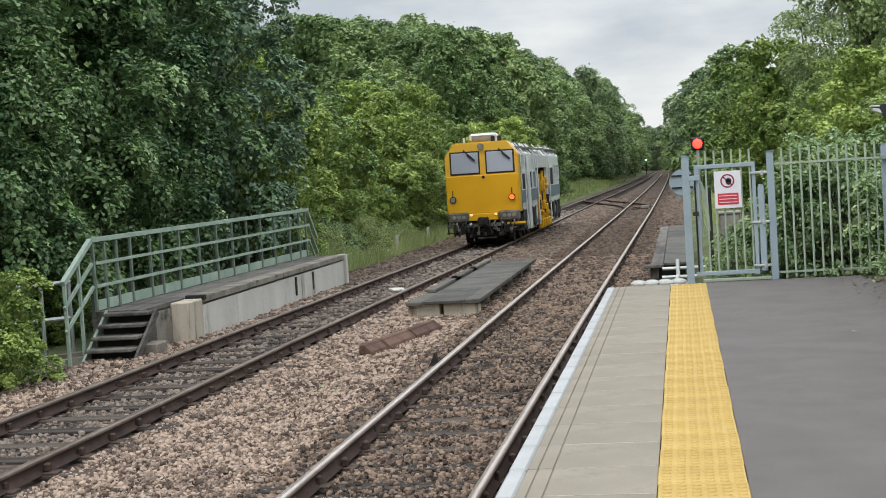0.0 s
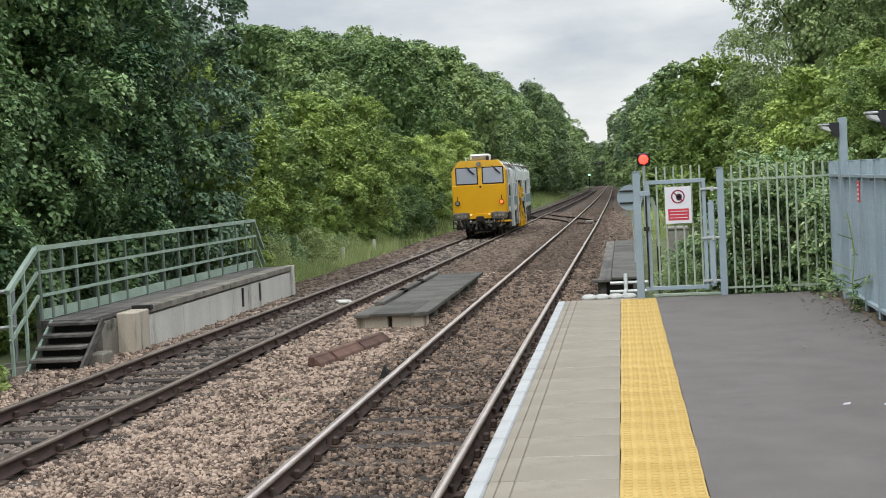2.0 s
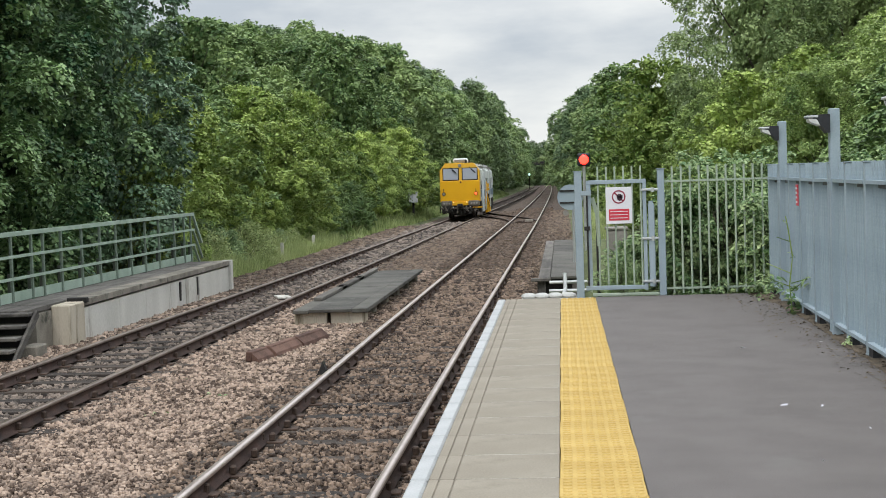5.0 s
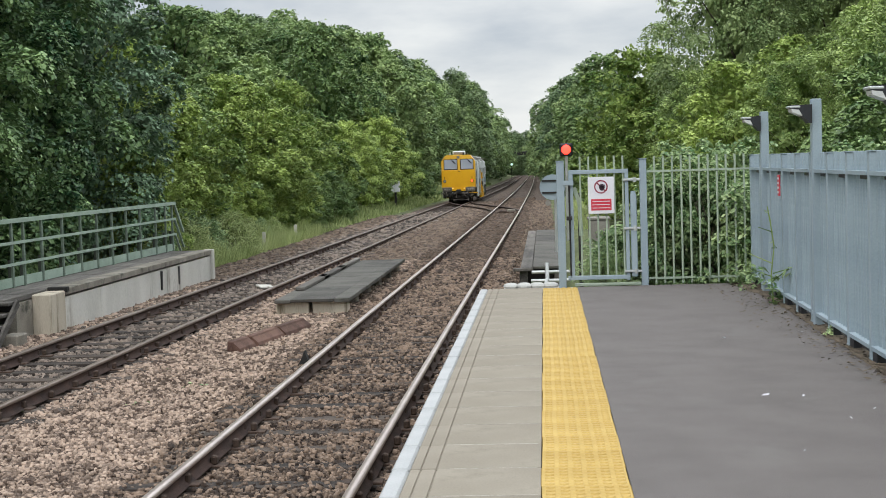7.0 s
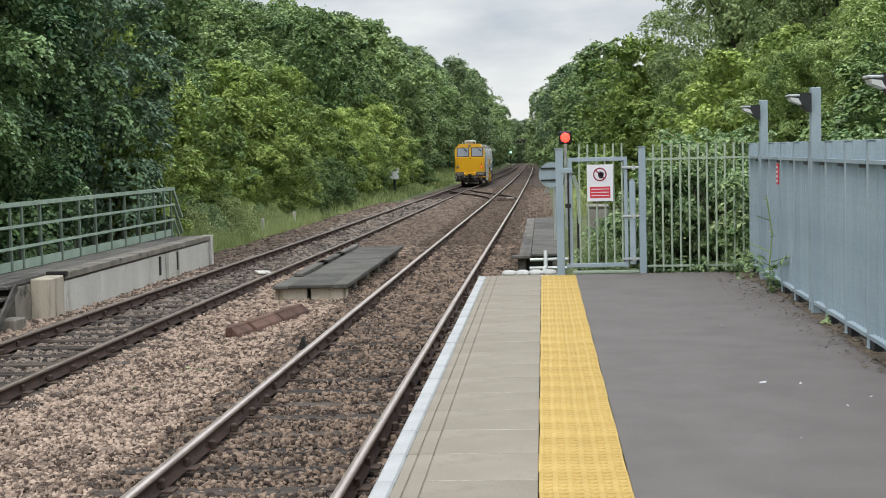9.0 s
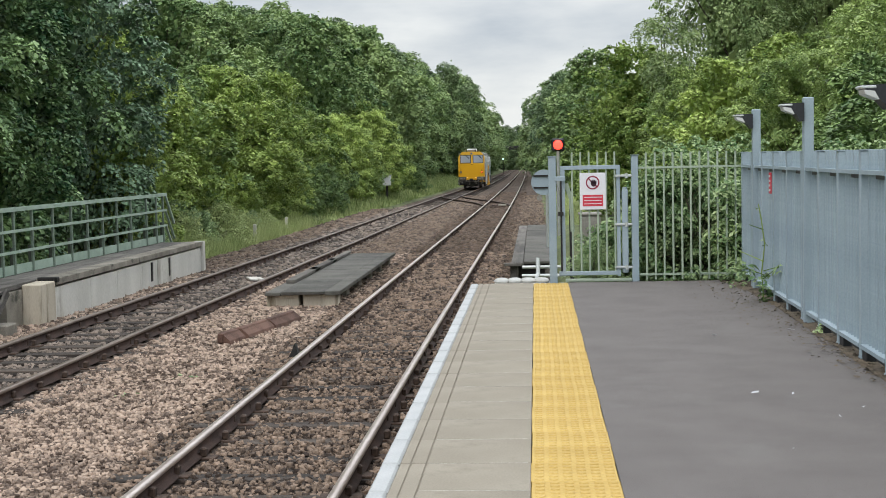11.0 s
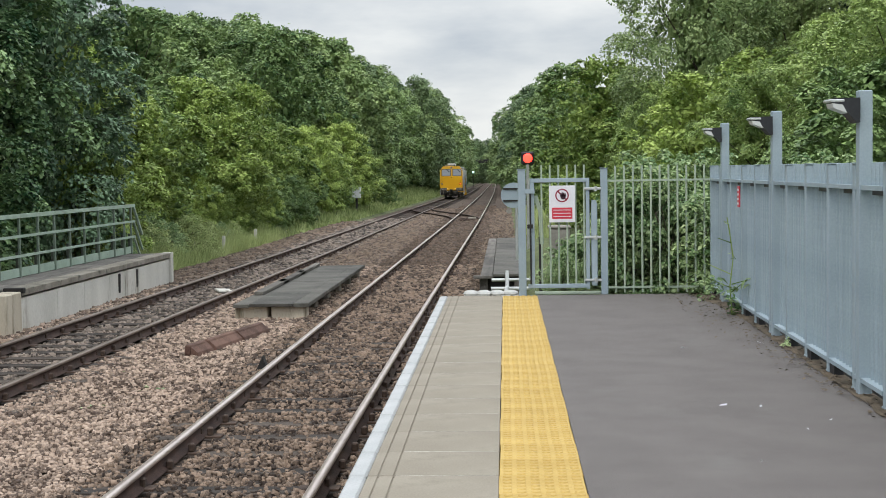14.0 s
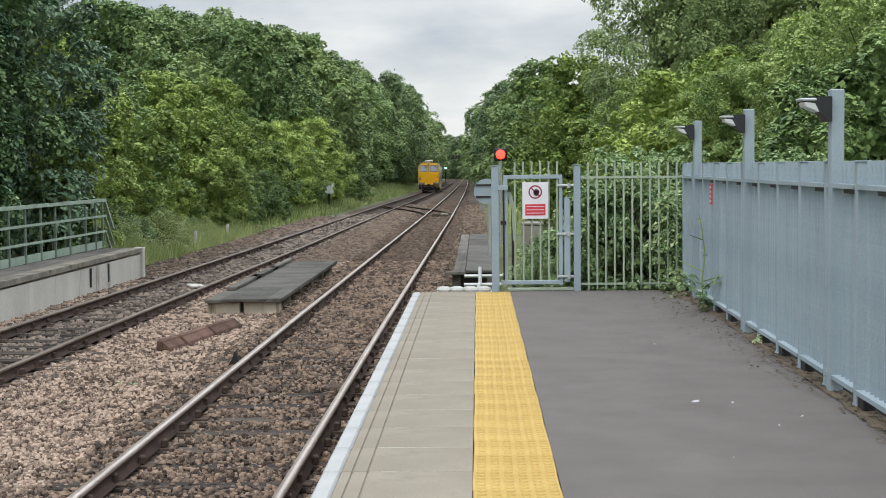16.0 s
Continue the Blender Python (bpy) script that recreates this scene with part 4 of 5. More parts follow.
# ---- boarded platform between the tracks ----
mid = thing("boarded_crossing", "dark boarded crossing deck between the tracks", "walkway", m=pose(0, 0, 0.05))
for x0, x1 in ((-4.96, -4.36), (-4.29, -3.65)):
    bm = bmesh.new()
    box(bm, x0, 25.60, -0.40, x1, 26.0, 0.0, 0.02)
    part("block", bm, M_CONCRETE_BEIGE, mid)
for k in range(5):
    for x0, x1 in ((-4.82, -4.60), (-3.95, -3.73)):
        bm = bmesh.new()
        box(bm, x0, 27.5 + 2.0 * k, -0.32, x1, 27.9 + 2.0 * k, -0.02, 0.02)
        part("block", bm, M_CONCRETE_DARK, mid)
for i in range(4):
    y0, y1 = 25.46 + i * 2.6, 25.46 + (i + 1) * 2.6 - 0.012
    bm = bmesh.new()
    box(bm, -4.67, y0, 0.0, -3.88, y1, 0.055 - 0.002 * (i % 2), 0.006)
    part("deck_board", bm, M_DECK, mid)
    bm = bmesh.new()
    box(bm, -3.87, y0 + 0.03, -0.02, -3.59, y1, 0.06, 0.01)
    part("edge_board", bm, M_DECK, mid)
    bm = bmesh.new()
    box(bm, -4.97, y0 + (0.0 if i else 0.02), -0.02, -4.68, y1, 0.045, 0.01)
    part("edge_board", bm, M_DECK, mid)
    if i:
        bm = bmesh.new()
        box(bm, -4.93 + 0.02 * i, y0 - 0.7, 0.048, -4.73, y1 - 0.02, 0.12, 0.012)
        part("raised_beam", bm, M_TIMBER_GREY, mid)

# rusty castings lying in the ballast
for k, (x, y, a, ln) in enumerate(((-4.52, 20.5, 9.5, 0.62), (-4.35, 21.45, 9.0, 1.15), (-4.14, 22.65, 9.5, 1.2))):
    bm = bmesh.new()
    box(bm, -0.10, -ln / 2, 0, 0.0, ln / 2, 0.15, 0.015)
    prism(bm, [(0.0, 0.0), (0.13, 0.0), (0.10, 0.06), (0.0, 0.13)], -ln / 2, ln / 2)
    tagged(part("rusty_beam", bm, M_RUST_BRICK, m=pose(x, y, -0.15, 0, 6, -a)), "rusty brown beam lying in the ballast", "scrap beam", "beams in the ballast")
bm = bmesh.new()
prism(bm, [(-0.13, 0), (0.14, 0), (0.06, 0.07), (0.0, 0.24), (-0.06, 0.1)], -0.07, 0.07)
tagged(part("ballast_spike", bm, M_UNDER, m=pose(-3.26, 18.75, -0.2)), "dark rusty pointed lump beside the rail", "scrap")
bm = bmesh.new()
box(bm, -0.16, -0.3, 0, 0.16, 0.3, 0.05, 0.012)
tagged(part("pale_slab", bm, M_CONCRETE, m=pose(-6.35, 31.5, -0.17, 0, 3, 20)), "pale flat slab lying inside the track", "slab")

# ballast posts and cabinet on the far bank
for x, y, h in ((-9.5, 47.3, 0.72), (-9.5, 53.4, 0.72)):
    bm = bmesh.new()
    box(bm, -0.05, -0.05, 0, 0.05, 0.05, h, 0.01)
    tagged(part("marker_post", bm, M_CONCRETE, m=pose(x, y, ground_z(x, y))), "short pale concrete marker post in grass", "post", "marker posts")
loc = thing("location_cabinet", "white trackside cabinet on a post on the bank", "cabinet", m=pose(-10.0, 95, 0.72))
bm = bmesh.new()
box(bm, -0.28, -0.25, 0, 0.28, 0.25, 0.66, 0.03)
part("body", bm, M_SIGN_WHITE, loc)
bm = bmesh.new()
box(bm, -0.32, -0.29, 0.66, 0.32, 0.29, 0.72, 0.02)
part("lid", bm, M_GALV, loc)
bm = bmesh.new()
box(bm, -0.07, -0.07, -1.6, 0.07, 0.07, 0.0, 0.01)
part("support", bm, M_UNDER, loc, "dark support post")


# ---- yellow and white track machine ----
M_GRIME = material("lamp_box_grime", (0.07, 0.062, 0.052), (0.19, 0.17, 0.14), 0.8, 5, 40, 0.3)
tamper = thing("track_machine", "yellow-ended white railway track maintenance machine", "rail vehicle")
W = 1.25
cabin = [(-W, 0.98), (W, 0.98), (W, 2.95), (0.90, 3.42), (-0.90, 3.42), (-W, 2.95)]
bm = bmesh.new()
prism(bm, cabin, 0.06, 0.75)
bmesh.ops.bevel(bm, geom=bm.edges[:], offset=0.03, segments=2, affect="EDGES")
end_cab = part("cab_end", bm, M_TRAIN_PALE, tamper, "yellow cab end, paler round the windows")
bm = bmesh.new()
box(bm, -W + 0.03, 0.0, 1.0, W - 0.03, 0.075, 2.30, 0.02)
part("lower_panel", bm, M_TRAIN_YELLOW, end_cab)
for x0, x1 in ((-1.02, -0.09), (0.20, 1.09)):
    bm = bmesh.new()
    box(bm, x0 - 0.05, 0.03, 2.33, x1 + 0.05, 0.10, 3.12, 0.02)
    fr = part("window_frame", bm, M_UNDER, end_cab)
    bm = bmesh.new()
    box(bm, x0, 0.012, 2.38, x1, 0.035, 3.07, 0.01)
    part("pane", bm, M_GLASS, fr, "windscreen painted grey for its sky reflection")
    bm = bmesh.new()
    xm = (x0 + x1) / 2
    bar(bm, (xm - 0.02, -0.03, 3.16), (xm + 0.36, -0.03, 2.80), 0.02, 0.045)
    bar(bm, (xm + 0.1, -0.035, 3.0), (xm + 0.36, -0.035, 2.78), 0.02, 0.06)
    part("wiper", bm, M_BLACK, fr)
for x, m_ in ((-1.02, M_TRAIN_GREY), (1.0, M_ORANGE_GLOW)):
    bm = bmesh.new()
    rod(bm, (x, -0.06, 1.50), (x, 0.02, 1.50), 0.115, 16)
    lp = part("tail_lamp", bm, M_UNDER, end_cab)
    bm = bmesh.new()
    rod(bm, (x, -0.085, 1.50), (x, -0.058, 1.50), 0.085, 16)
    part("lens", bm, m_, lp)
    bm = bmesh.new()
    box(bm, x - 0.015, -0.02, 1.62, x + 0.015, 0.01, 1.82)
    part("lamp_bracket", bm, M_UNDER, lp)
bm = bmesh.new()
rod(bm, (0.02, -0.03, 3.26), (0.02, 0.08, 3.26), 0.11, 16)
part("marker_lamp", bm, M_TRAIN_GREY, end_cab)
bm = bmesh.new()
rod(bm, (0.06, -0.03, 2.22), (0.06, 0.01, 2.22), 0.05, 10)
part("socket", bm, M_UNDER, end_cab)
# roof fittings
bm = bmesh.new()
box(bm, -0.42, 0.5, 3.44, 0.5, 1.3, 3.72, 0.07)
box(bm, -0.34, 0.48, 3.50, 0.42, 0.52, 3.66, 0.01)
part("roof_unit", bm, M_TRAIN_WHITE, tamper, "white roof air unit")
bm = bmesh.new()
box(bm, -0.33, 0.46, 3.49, 0.42, 0.49, 3.65, 0.01)
part("roof_unit_grille", bm, M_TRAIN_GREY, tamper)
for x in (-0.60, 0.40, 0.62):
    bm = bmesh.new()
    rod(bm, (x, 0.45, 3.40), (x, 0.45, 3.60), 0.035 if x < 0 else 0.07, 10)
    part("horn", bm, M_TRAIN_WHITE if x < 0 else M_UNDER, tamper)
# main body
for y0, y1, zt, name in ((0.75, 2.9, 3.36, "front_body"), (2.95, 6.1, 3.36, "engine_body"), (10.6, 16.0, 3.30, "rear_body")):
    bm = bmesh.new()
    prism(bm, [(-W + 0.03, 0.98), (W - 0.03, 0.98), (W - 0.03, 2.92), (0.88, zt), (-0.88, zt), (-W + 0.03, 2.92)], y0, y1)
    bmesh.ops.bevel(bm, geom=bm.edges[:], offset=0.03, segments=1, affect="EDGES")
    part(name, bm, M_TRAIN_WHITE, tamper, "dirty white body side")
bm = bmesh.new()
prism(bm, [(-W + 0.06, 2.45), (W - 0.06, 2.45), (W - 0.06, 2.92), (0.80, 3.22), (-0.80, 3.22), (-W + 0.1, 2.92)], 6.1, 10.6)
part("roof_bridge", bm, M_TRAIN_WHITE, tamper, "white roof over the working bay")
for y0, y1 in ((1.0, 2.0), (3.0, 4.3), (4.6, 5.9), (6.6, 10.2), (10.9, 12.6), (12.9, 15.5)):
    for sx in (-1, 1):
        bm = bmesh.new()
        bar(bm, (sx * 1.09, y0, 3.19), (sx * 1.09, y1, 3.19), 0.26, 0.05)
        part("roof_panel", bm, M_TRAIN_GREY, tamper)
for y0, y1 in ((0.8, 2.35), (2.95, 6.0), (10.75, 15.8)):
    for sx in (-1, 1):
        bm = bmesh.new()
        box(bm, min(sx * (W - 0.04), sx * (W + 0.004)), y0, 1.25, max(sx * (W - 0.04), sx * (W + 0.004)), y1, 1.68)
        part("side_band", bm, M_TRAIN_BLUE, tamper, "blue-grey side band")
for y0, y1, z0, z1, m_ in ((0.95, 2.25, 1.72, 2.25, M_UNDER), (1.0, 1.6, 2.38, 2.90, M_GLASS), (3.3, 4.3, 1.72, 2.30, M_UNDER), (4.6, 5.8, 1.72, 2.30, M_TRAIN_BLUE), (5.2, 5.5, 2.35, 3.0, M_UNDER), (11.0, 12.9, 1.72, 2.42, M_UNDER), (13.3, 14.2, 1.95, 2.5, M_GLASS), (14.5, 15.5, 1.95, 2.5, M_GLASS)):
    for sx in (-1, 1):
        bm = bmesh.new()
        x0 = sx * (W - 0.045)
        box(bm, min(x0, x0 + sx * 0.03), y0, z0, max(x0, x0 + sx * 0.03), y1, z1, 0.01)
        rim = part("side_window", bm, m_, tamper)
        bm = bmesh.new()
        for q in (y0 - 0.04, y1):
            box(bm, sx * W - 0.025, q, z0 - 0.04, sx * W + 0.025, q + 0.04, z1 + 0.04)
        for q in (z0 - 0.04, z1):
            box(bm, sx * W - 0.025, y0, q, sx * W + 0.025, y1, q + 0.04)
        part("side_frame", bm, M_TRAIN_WHITE, rim)
# solid dark bands mark gaps between body sections, with white pipes before them
for y0, y1 in ((2.36, 2.94), (0.755, 0.80)):
    bm = bmesh.new()
    prism(bm, [(-W, 1.0), (W, 1.0), (W, 2.93), (0.9, 3.375), (-0.9, 3.375), (-W, 2.93)], y0, y1)
    part("body_gap", bm, M_UNDER, tamper)
for y in (1.72, 2.42, 2.86, 5.95, 10.7):
    for sx in (-1, 1):
        bm = bmesh.new()
        rod(bm, (sx * (W + 0.06), y, 0.30), (sx * (W + 0.05), y, 2.95), 0.045 if y in (2.42, 2.86) else 0.024, 8)
        rod(bm, (sx * (W + 0.05), y, 2.93), (sx * (W - 0.1), y, 3.02), 0.03, 6)
        box(bm, sx * (W + 0.06) - 0.035, y - 0.04, 0.46, sx * (W + 0.06) + 0.035, y + 0.04, 0.62, 0.01)
        part("grab_rail", bm, M_TRAIN_WHITE, tamper, "white grab rail")
# seams and ribs on the roof slopes
for k, y in enumerate((0.95, 1.9, 2.3, 3.0, 3.9, 4.9, 5.9, 6.4, 8.1, 9.8, 10.65, 11.8, 13.4, 14.8)):
    for sx in (-1, 1):
        bm = bmesh.new()
        bar(bm, (sx * 1.225, y, 2.975), (sx * 0.90, y, 3.375), 0.05, 0.03)
        part("roof_rib", bm, M_TRAIN_GREY if k % 2 else M_TRAIN_WHITE, tamper)
# underframe and front gear
bm = bmesh.new()
box(bm, -1.1, 0.25, 0.60, 1.1, 15.8, 0.98, 0.02)
part("underframe", bm, M_UNDER, tamper, "grimy black underframe")
bm = bmesh.new()
box(bm, -0.62, -0.05, 0.76, 0.50, 0.30, 1.0, 0.02)
part("buffer_beam", bm, M_TRAIN_YELLOW, tamper, "yellow buffer beam")
for x0, x1 in ((-1.20, -0.50), (0.52, 1.22)):
    bm = bmesh.new()
    box(bm, x0, -0.12, 0.72, x1, 0.3, 1.06, 0.05)
    st = part("lamp_box", bm, M_GRIME, tamper, "dirty grey lamp box")
    for k in range(3):
        bm = bmesh.new()
        xq = x0 + 0.2 + k * 0.16
        rod(bm, (xq, -0.15, 0.90), (xq, -0.11, 0.90), 0.065, 10)
        part("lens", bm, M_TRAIN_GREY, st)
for x in (-0.42, 0.42):
    bm = bmesh.new()
    rod(bm, (x, -0.10, 0.96), (x, -0.04, 0.96), 0.045, 12)
    part("head_lamp", bm, M_WARM_GLOW, tamper, "warm glowing lamp")
for x in (-0.45, 0.62):
    bm = bmesh.new()
    rod(bm, (x, -0.12, 0.66), (x, -0.06, 0.66), 0.045, 10)
    part("small_lamp", bm, M_DIFFUSER, tamper)
bm = bmesh.new()
box(bm, -0.16, -0.40, 0.62, 0.16, 0.25, 0.88, 0.03)
rod(bm, (0, -0.5, 0.78), (0, -0.2, 0.78), 0.06, 8)
part("coupler", bm, M_UNDER, tamper)
for x in (-0.75, 0.78):
    bm = bmesh.new()
    box(bm, x - 0.10, -0.05, 0.32, x + 0.10, 0.35, 0.72, 0.03)
    rod(bm, (x - 0.05, -0.1, 0.7), (x - 0.12, -0.05, 0.25), 0.03, 6)
    part("guard_iron", bm, M_UNDER, tamper)
for x in (-1.05, 1.0):
    bm = bmesh.new()
    for z in (0.35, 0.55):
        box(bm, x - 0.28, 0.15, z, x + 0.28, 0.45, z + 0.03, 0.005)
    box(bm, x - 0.26, 0.28, 0.3, x - 0.22, 0.33, 0.75)
    box(bm, x + 0.22, 0.28, 0.3, x + 0.26, 0.33, 0.75)
    part("step", bm, M_UNDER, tamper)
bm = bmesh.new()
box(bm, 0.78, -0.06, 0.58, 1.42, -0.02, 0.66, 0.01)
part("step_edge", bm, M_TRAIN_YELLOW, tamper, "yellow step edge")
bm = bmesh.new()
box(bm, -0.30, 0.4, 0.12, 0.34, 0.46, 0.17, 0.01)
part("guard_bar", bm, M_TRAIN_GREY, tamper)
# working gear in the open bay
bm = bmesh.new()
box(bm, -0.95, 6.2, 0.7, 0.95, 10.5, 0.95, 0.03)
part("bay_floor", bm, M_UNDER, tamper)
rng = random.Random(77)
for y in (6.5, 7.3, 8.2, 9.1, 9.8):
    for sx in (-1, 1):
        zt = rng.uniform(1.7, 2.4)
        bm = bmesh.new()
        rod(bm, (sx * 1.22, y, 0.5), (sx * rng.uniform(1.05, 1.2), y + rng.uniform(-0.2, 0.4), zt), 0.05, 8)
        for q in range(2):
            z = rng.uniform(0.5, 1.9)
            box(bm, sx * 1.20 - 0.12, y - 0.15, z, sx * 1.20 + 0.12, y + rng.uniform(0.1, 0.3), z + rng.uniform(0.12, 0.4), 0.03)
        rod(bm, (sx * 1.3, y + 0.3, 0.18), (sx * 1.16, y + 0.05, 1.1), 0.05, 8)
        box(bm, sx * 1.26 - 0.09, y + 0.12, 0.12, sx * 1.26 + 0.09, y + 0.40, 0.45, 0.02)
        part("working_arm", bm, M_TRAIN_YELLOW, tamper, "yellow hydraulic working arm")
        bm = bmesh.new()
        rod(bm, (sx * 1.1, y + 0.42, 0.2), (sx * 1.06, y + 0.34, 1.2), 0.06, 8)
        rod(bm, (sx * 0.92, y + 0.3, 1.0), (sx * 0.9, y + 0.45, 2.4), 0.07, 8)
        z = rng.uniform(0.6, 1.3)
        box(bm, sx * 1.18 - 0.10, y + 0.32, z, sx * 1.18 + 0.10, y + 0.5, z + 0.4, 0.03)
        part("hydraulic_ram", bm, M_UNDER, tamper)
bm = bmesh.new()
box(bm, -1.1, 10.4, 0.9, 1.1, 10.58, 2.44, 0.03)
part("bay_bulkhead", bm, M_UNDER, tamper)
bm = bmesh.new()
box(bm, -0.6, 6.2, 0.96, 0.6, 10.3, 2.44, 0.05)
part("bay_machinery", bm, M_UNDER, tamper)
for y in (1.2, 3.2, 4.6, 11.0, 12.5, 14.0):
    for sx in (-1, 1):
        bm = bmesh.new()
        box(bm, sx * 1.12 - 0.12, y, 0.35, sx * 1.12 + 0.12, y + 0.75, 0.96, 0.04)
        part("side_box", bm, M_UNDER, tamper)
for y in (2.45, 5.6):
    for sx in (-1, 1):
        bm = bmesh.new()
        box(bm, sx * 1.22 - 0.03, y, 0.30, sx * 1.22 + 0.03, y + 0.12, 1.1, 0.01)
        part("ladder", bm, M_TRAIN_WHITE, tamper)

wheelsets = []
for wy in (1.5, 3.3, 12.2, 14.0):
    bm = bmesh.new()
    for sx in (-1, 1):
        rod(bm, (sx * 0.70, 0, 0), (sx * 0.835, 0, 0), 0.42, 28)
        rod(bm, (sx * 0.665, 0, 0), (sx * 0.70, 0, 0), 0.45, 28)
        for k in range(4):
            a = k * math.pi / 2
            rod(bm, (sx * 0.835, 0.22 * math.cos(a), 0.22 * math.sin(a)), (sx * 0.85, 0.22 * math.cos(a), 0.22 * math.sin(a)), 0.07, 8)
        rod(bm, (sx * 0.83, 0, 0), (sx * 0.92, 0, 0), 0.10, 12)
    rod(bm, (-0.72, 0, 0), (0.72, 0, 0), 0.08, 12)
    w = part("wheelset", bm, M_WHEEL, tamper, m=pose(0, wy, 0.35))
    wheelsets.append((w, wy))
# plain dark mass added to fill the space between the wheels
for y0, y1 in ((0.45, 4.9), (10.8, 15.4)):
    bm = bmesh.new()
    box(bm, -0.62, y0, 0.16, 0.62, y1, 0.62, 0.05)
    part("dark_underfill", bm, M_UNDER, tamper)
for wy in (2.4, 13.1):
    for sx in (-1, 1):
        bm = bmesh.new()
        box(bm, sx * 1.0 - 0.06, wy - 1.45, 0.34, sx * 1.0 + 0.06, wy + 1.45, 0.56, 0.02)
        part("bogie_frame", bm, M_UNDER, tamper)

# hoses, couplings and hanging gear below the cab end
rng = random.Random(5)
for k in range(14):
    x = -1.05 + k * 0.162 + rng.uniform(-0.04, 0.04)
    bm = bmesh.new()
    z0, z1 = rng.uniform(0.66, 0.80), rng.uniform(0.26, 0.48)
    q = [(x, -0.06, z0), (x + rng.uniform(-0.06, 0.06), -0.20, (z0 + z1) / 2 + 0.05), (x + rng.uniform(-0.1, 0.1), -0.16, z1), (x + rng.uniform(-0.1, 0.1), 0.05, z1 + 0.06)]
    for a, b in zip(q[:-1], q[1:]):
        rod(bm, a, b, 0.028, 6)
    box(bm, q[2][0] - 0.045, -0.22, z1 - 0.05, q[2][0] + 0.045, -0.10, z1 + 0.06, 0.01)
    part("brake_hose" if k % 3 else "coupling", bm, M_GRIME if k % 4 == 1 else M_UNDER, tamper)
bm = bmesh.new()
box(bm, -1.24, -0.02, 0.54, 1.30, 0.06, 0.66, 0.01)
part("step_bar", bm, M_GRIME, tamper)
for y in (1.0, 2.1, 3.0, 4.0, 5.1, 5.7, 10.9, 11.6, 12.9, 13.6, 14.7, 15.3):
    for sx in (-1, 1):
        bm = bmesh.new()
        z = rng.uniform(0.22, 0.5)
        box(bm, sx * 1.14 - 0.11, y, z, sx * 1.14 + 0.11, y + rng.uniform(0.2, 0.55), z + rng.uniform(0.2, 0.42), 0.03)
        rod(bm, (sx * 1.2, y + 0.1, 0.2), (sx * 1.22, y + 0.2, 1.05), 0.03, 6)
        part("axle_gear", bm, M_GRIME if y in (2.1, 5.1, 12.9) else M_UNDER, tamper)


# ---- plants ----
def leaf_arrays(rng, centres, radii, count, size, shell=0.55, droop=0.25, squash=0.85, sprays=14, spread=0.34):
    """Folded leaves in sprays over the lumps of a crown."""
    centres, radii = np.asarray(centres, float), np.asarray(radii, float)
    p = radii ** 2 / (radii ** 2).sum()
    k = rng.choice(len(radii), count, p=p)
    # each lump carries flat sprays, set round its surface
    sd = rng.normal(size=(len(radii), sprays, 3))
    sd[..., 2] += 0.35
    sd /= np.linalg.norm(sd, axis=2)[..., None]
    sr = shell + (1.05 - shell) * rng.rand(len(radii), sprays) ** 0.5
    pick = rng.randint(0, sprays, count)
    d = sd[k, pick]
    local = rng.normal(size=(count, 3)) * np.array((0.66, 0.66, 0.13)) * spread
    local[:, 2] -= 0.75 * (local[:, 0] ** 2 + local[:, 1] ** 2) / spread
    out = local * np.array((1, 1, 0)) / spread
    pos = centres[k] + (d * sr[k, pick][:, None] + local - d * np.abs(local[:, 2:3]) * 0.4) * radii[k][:, None] * np.array((1, 1, squash))
    nrm = d * 0.40 + out * 0.45 + rng.normal(size=(count, 3)) * 0.27 + np.array((0, 0, 0.80))
    nrm /= np.linalg.norm(nrm, axis=1)[:, None]
    t = np.cross(nrm, rng.normal(size=(count, 3)))
    t[:, 2] -= droop
    t[:, :2] += d[:, :2] * 0.5
    t -= nrm * (t * nrm).sum(1)[:, None]
    t /= np.linalg.norm(t, axis=1)[:, None] + 1e-9
    b = np.cross(nrm, t)
    s = size * rng.uniform(0.6, 1.35, count)[:, None]
    v = np.stack([pos - t * s * 0.55, pos + b * s * 0.36 + nrm * s * 0.10, pos + t * s * 0.6 - nrm * s * 0.08, pos - b * s * 0.36 + nrm * s * 0.10], 1)
    base = (np.arange(count) * 4)[:, None]
    f = np.concatenate([base + np.array((0, 1, 2)), base + np.array((0, 2, 3))], 1).reshape(-1, 3)
    return v.reshape(-1, 3), f


def lumps(rng, height, width, low, count, size, lean=0.0):
    """Centres and sizes of a crown's lumps: wider below the middle, ragged at the top."""
    c, r = [], []
    for i in range(count):
        u = (i + 0.5) / count
        z = low + (height - low) * u ** 0.9
        env = width * math.sin(math.pi * min(1.0, 0.18 + 0.80 * u)) ** 0.7
        a = i * 2.399 + rng.uniform(-0.5, 0.5)
        q = env * rng.uniform(0.35, 0.95)
        c.append((q * math.cos(a) + lean * u, q * math.sin(a), z + rng.uniform(-0.3, 0.3) * size))
        r.append(size * rng.uniform(0.6, 1.25) * (1.0 - 0.35 * u))
    return c, r


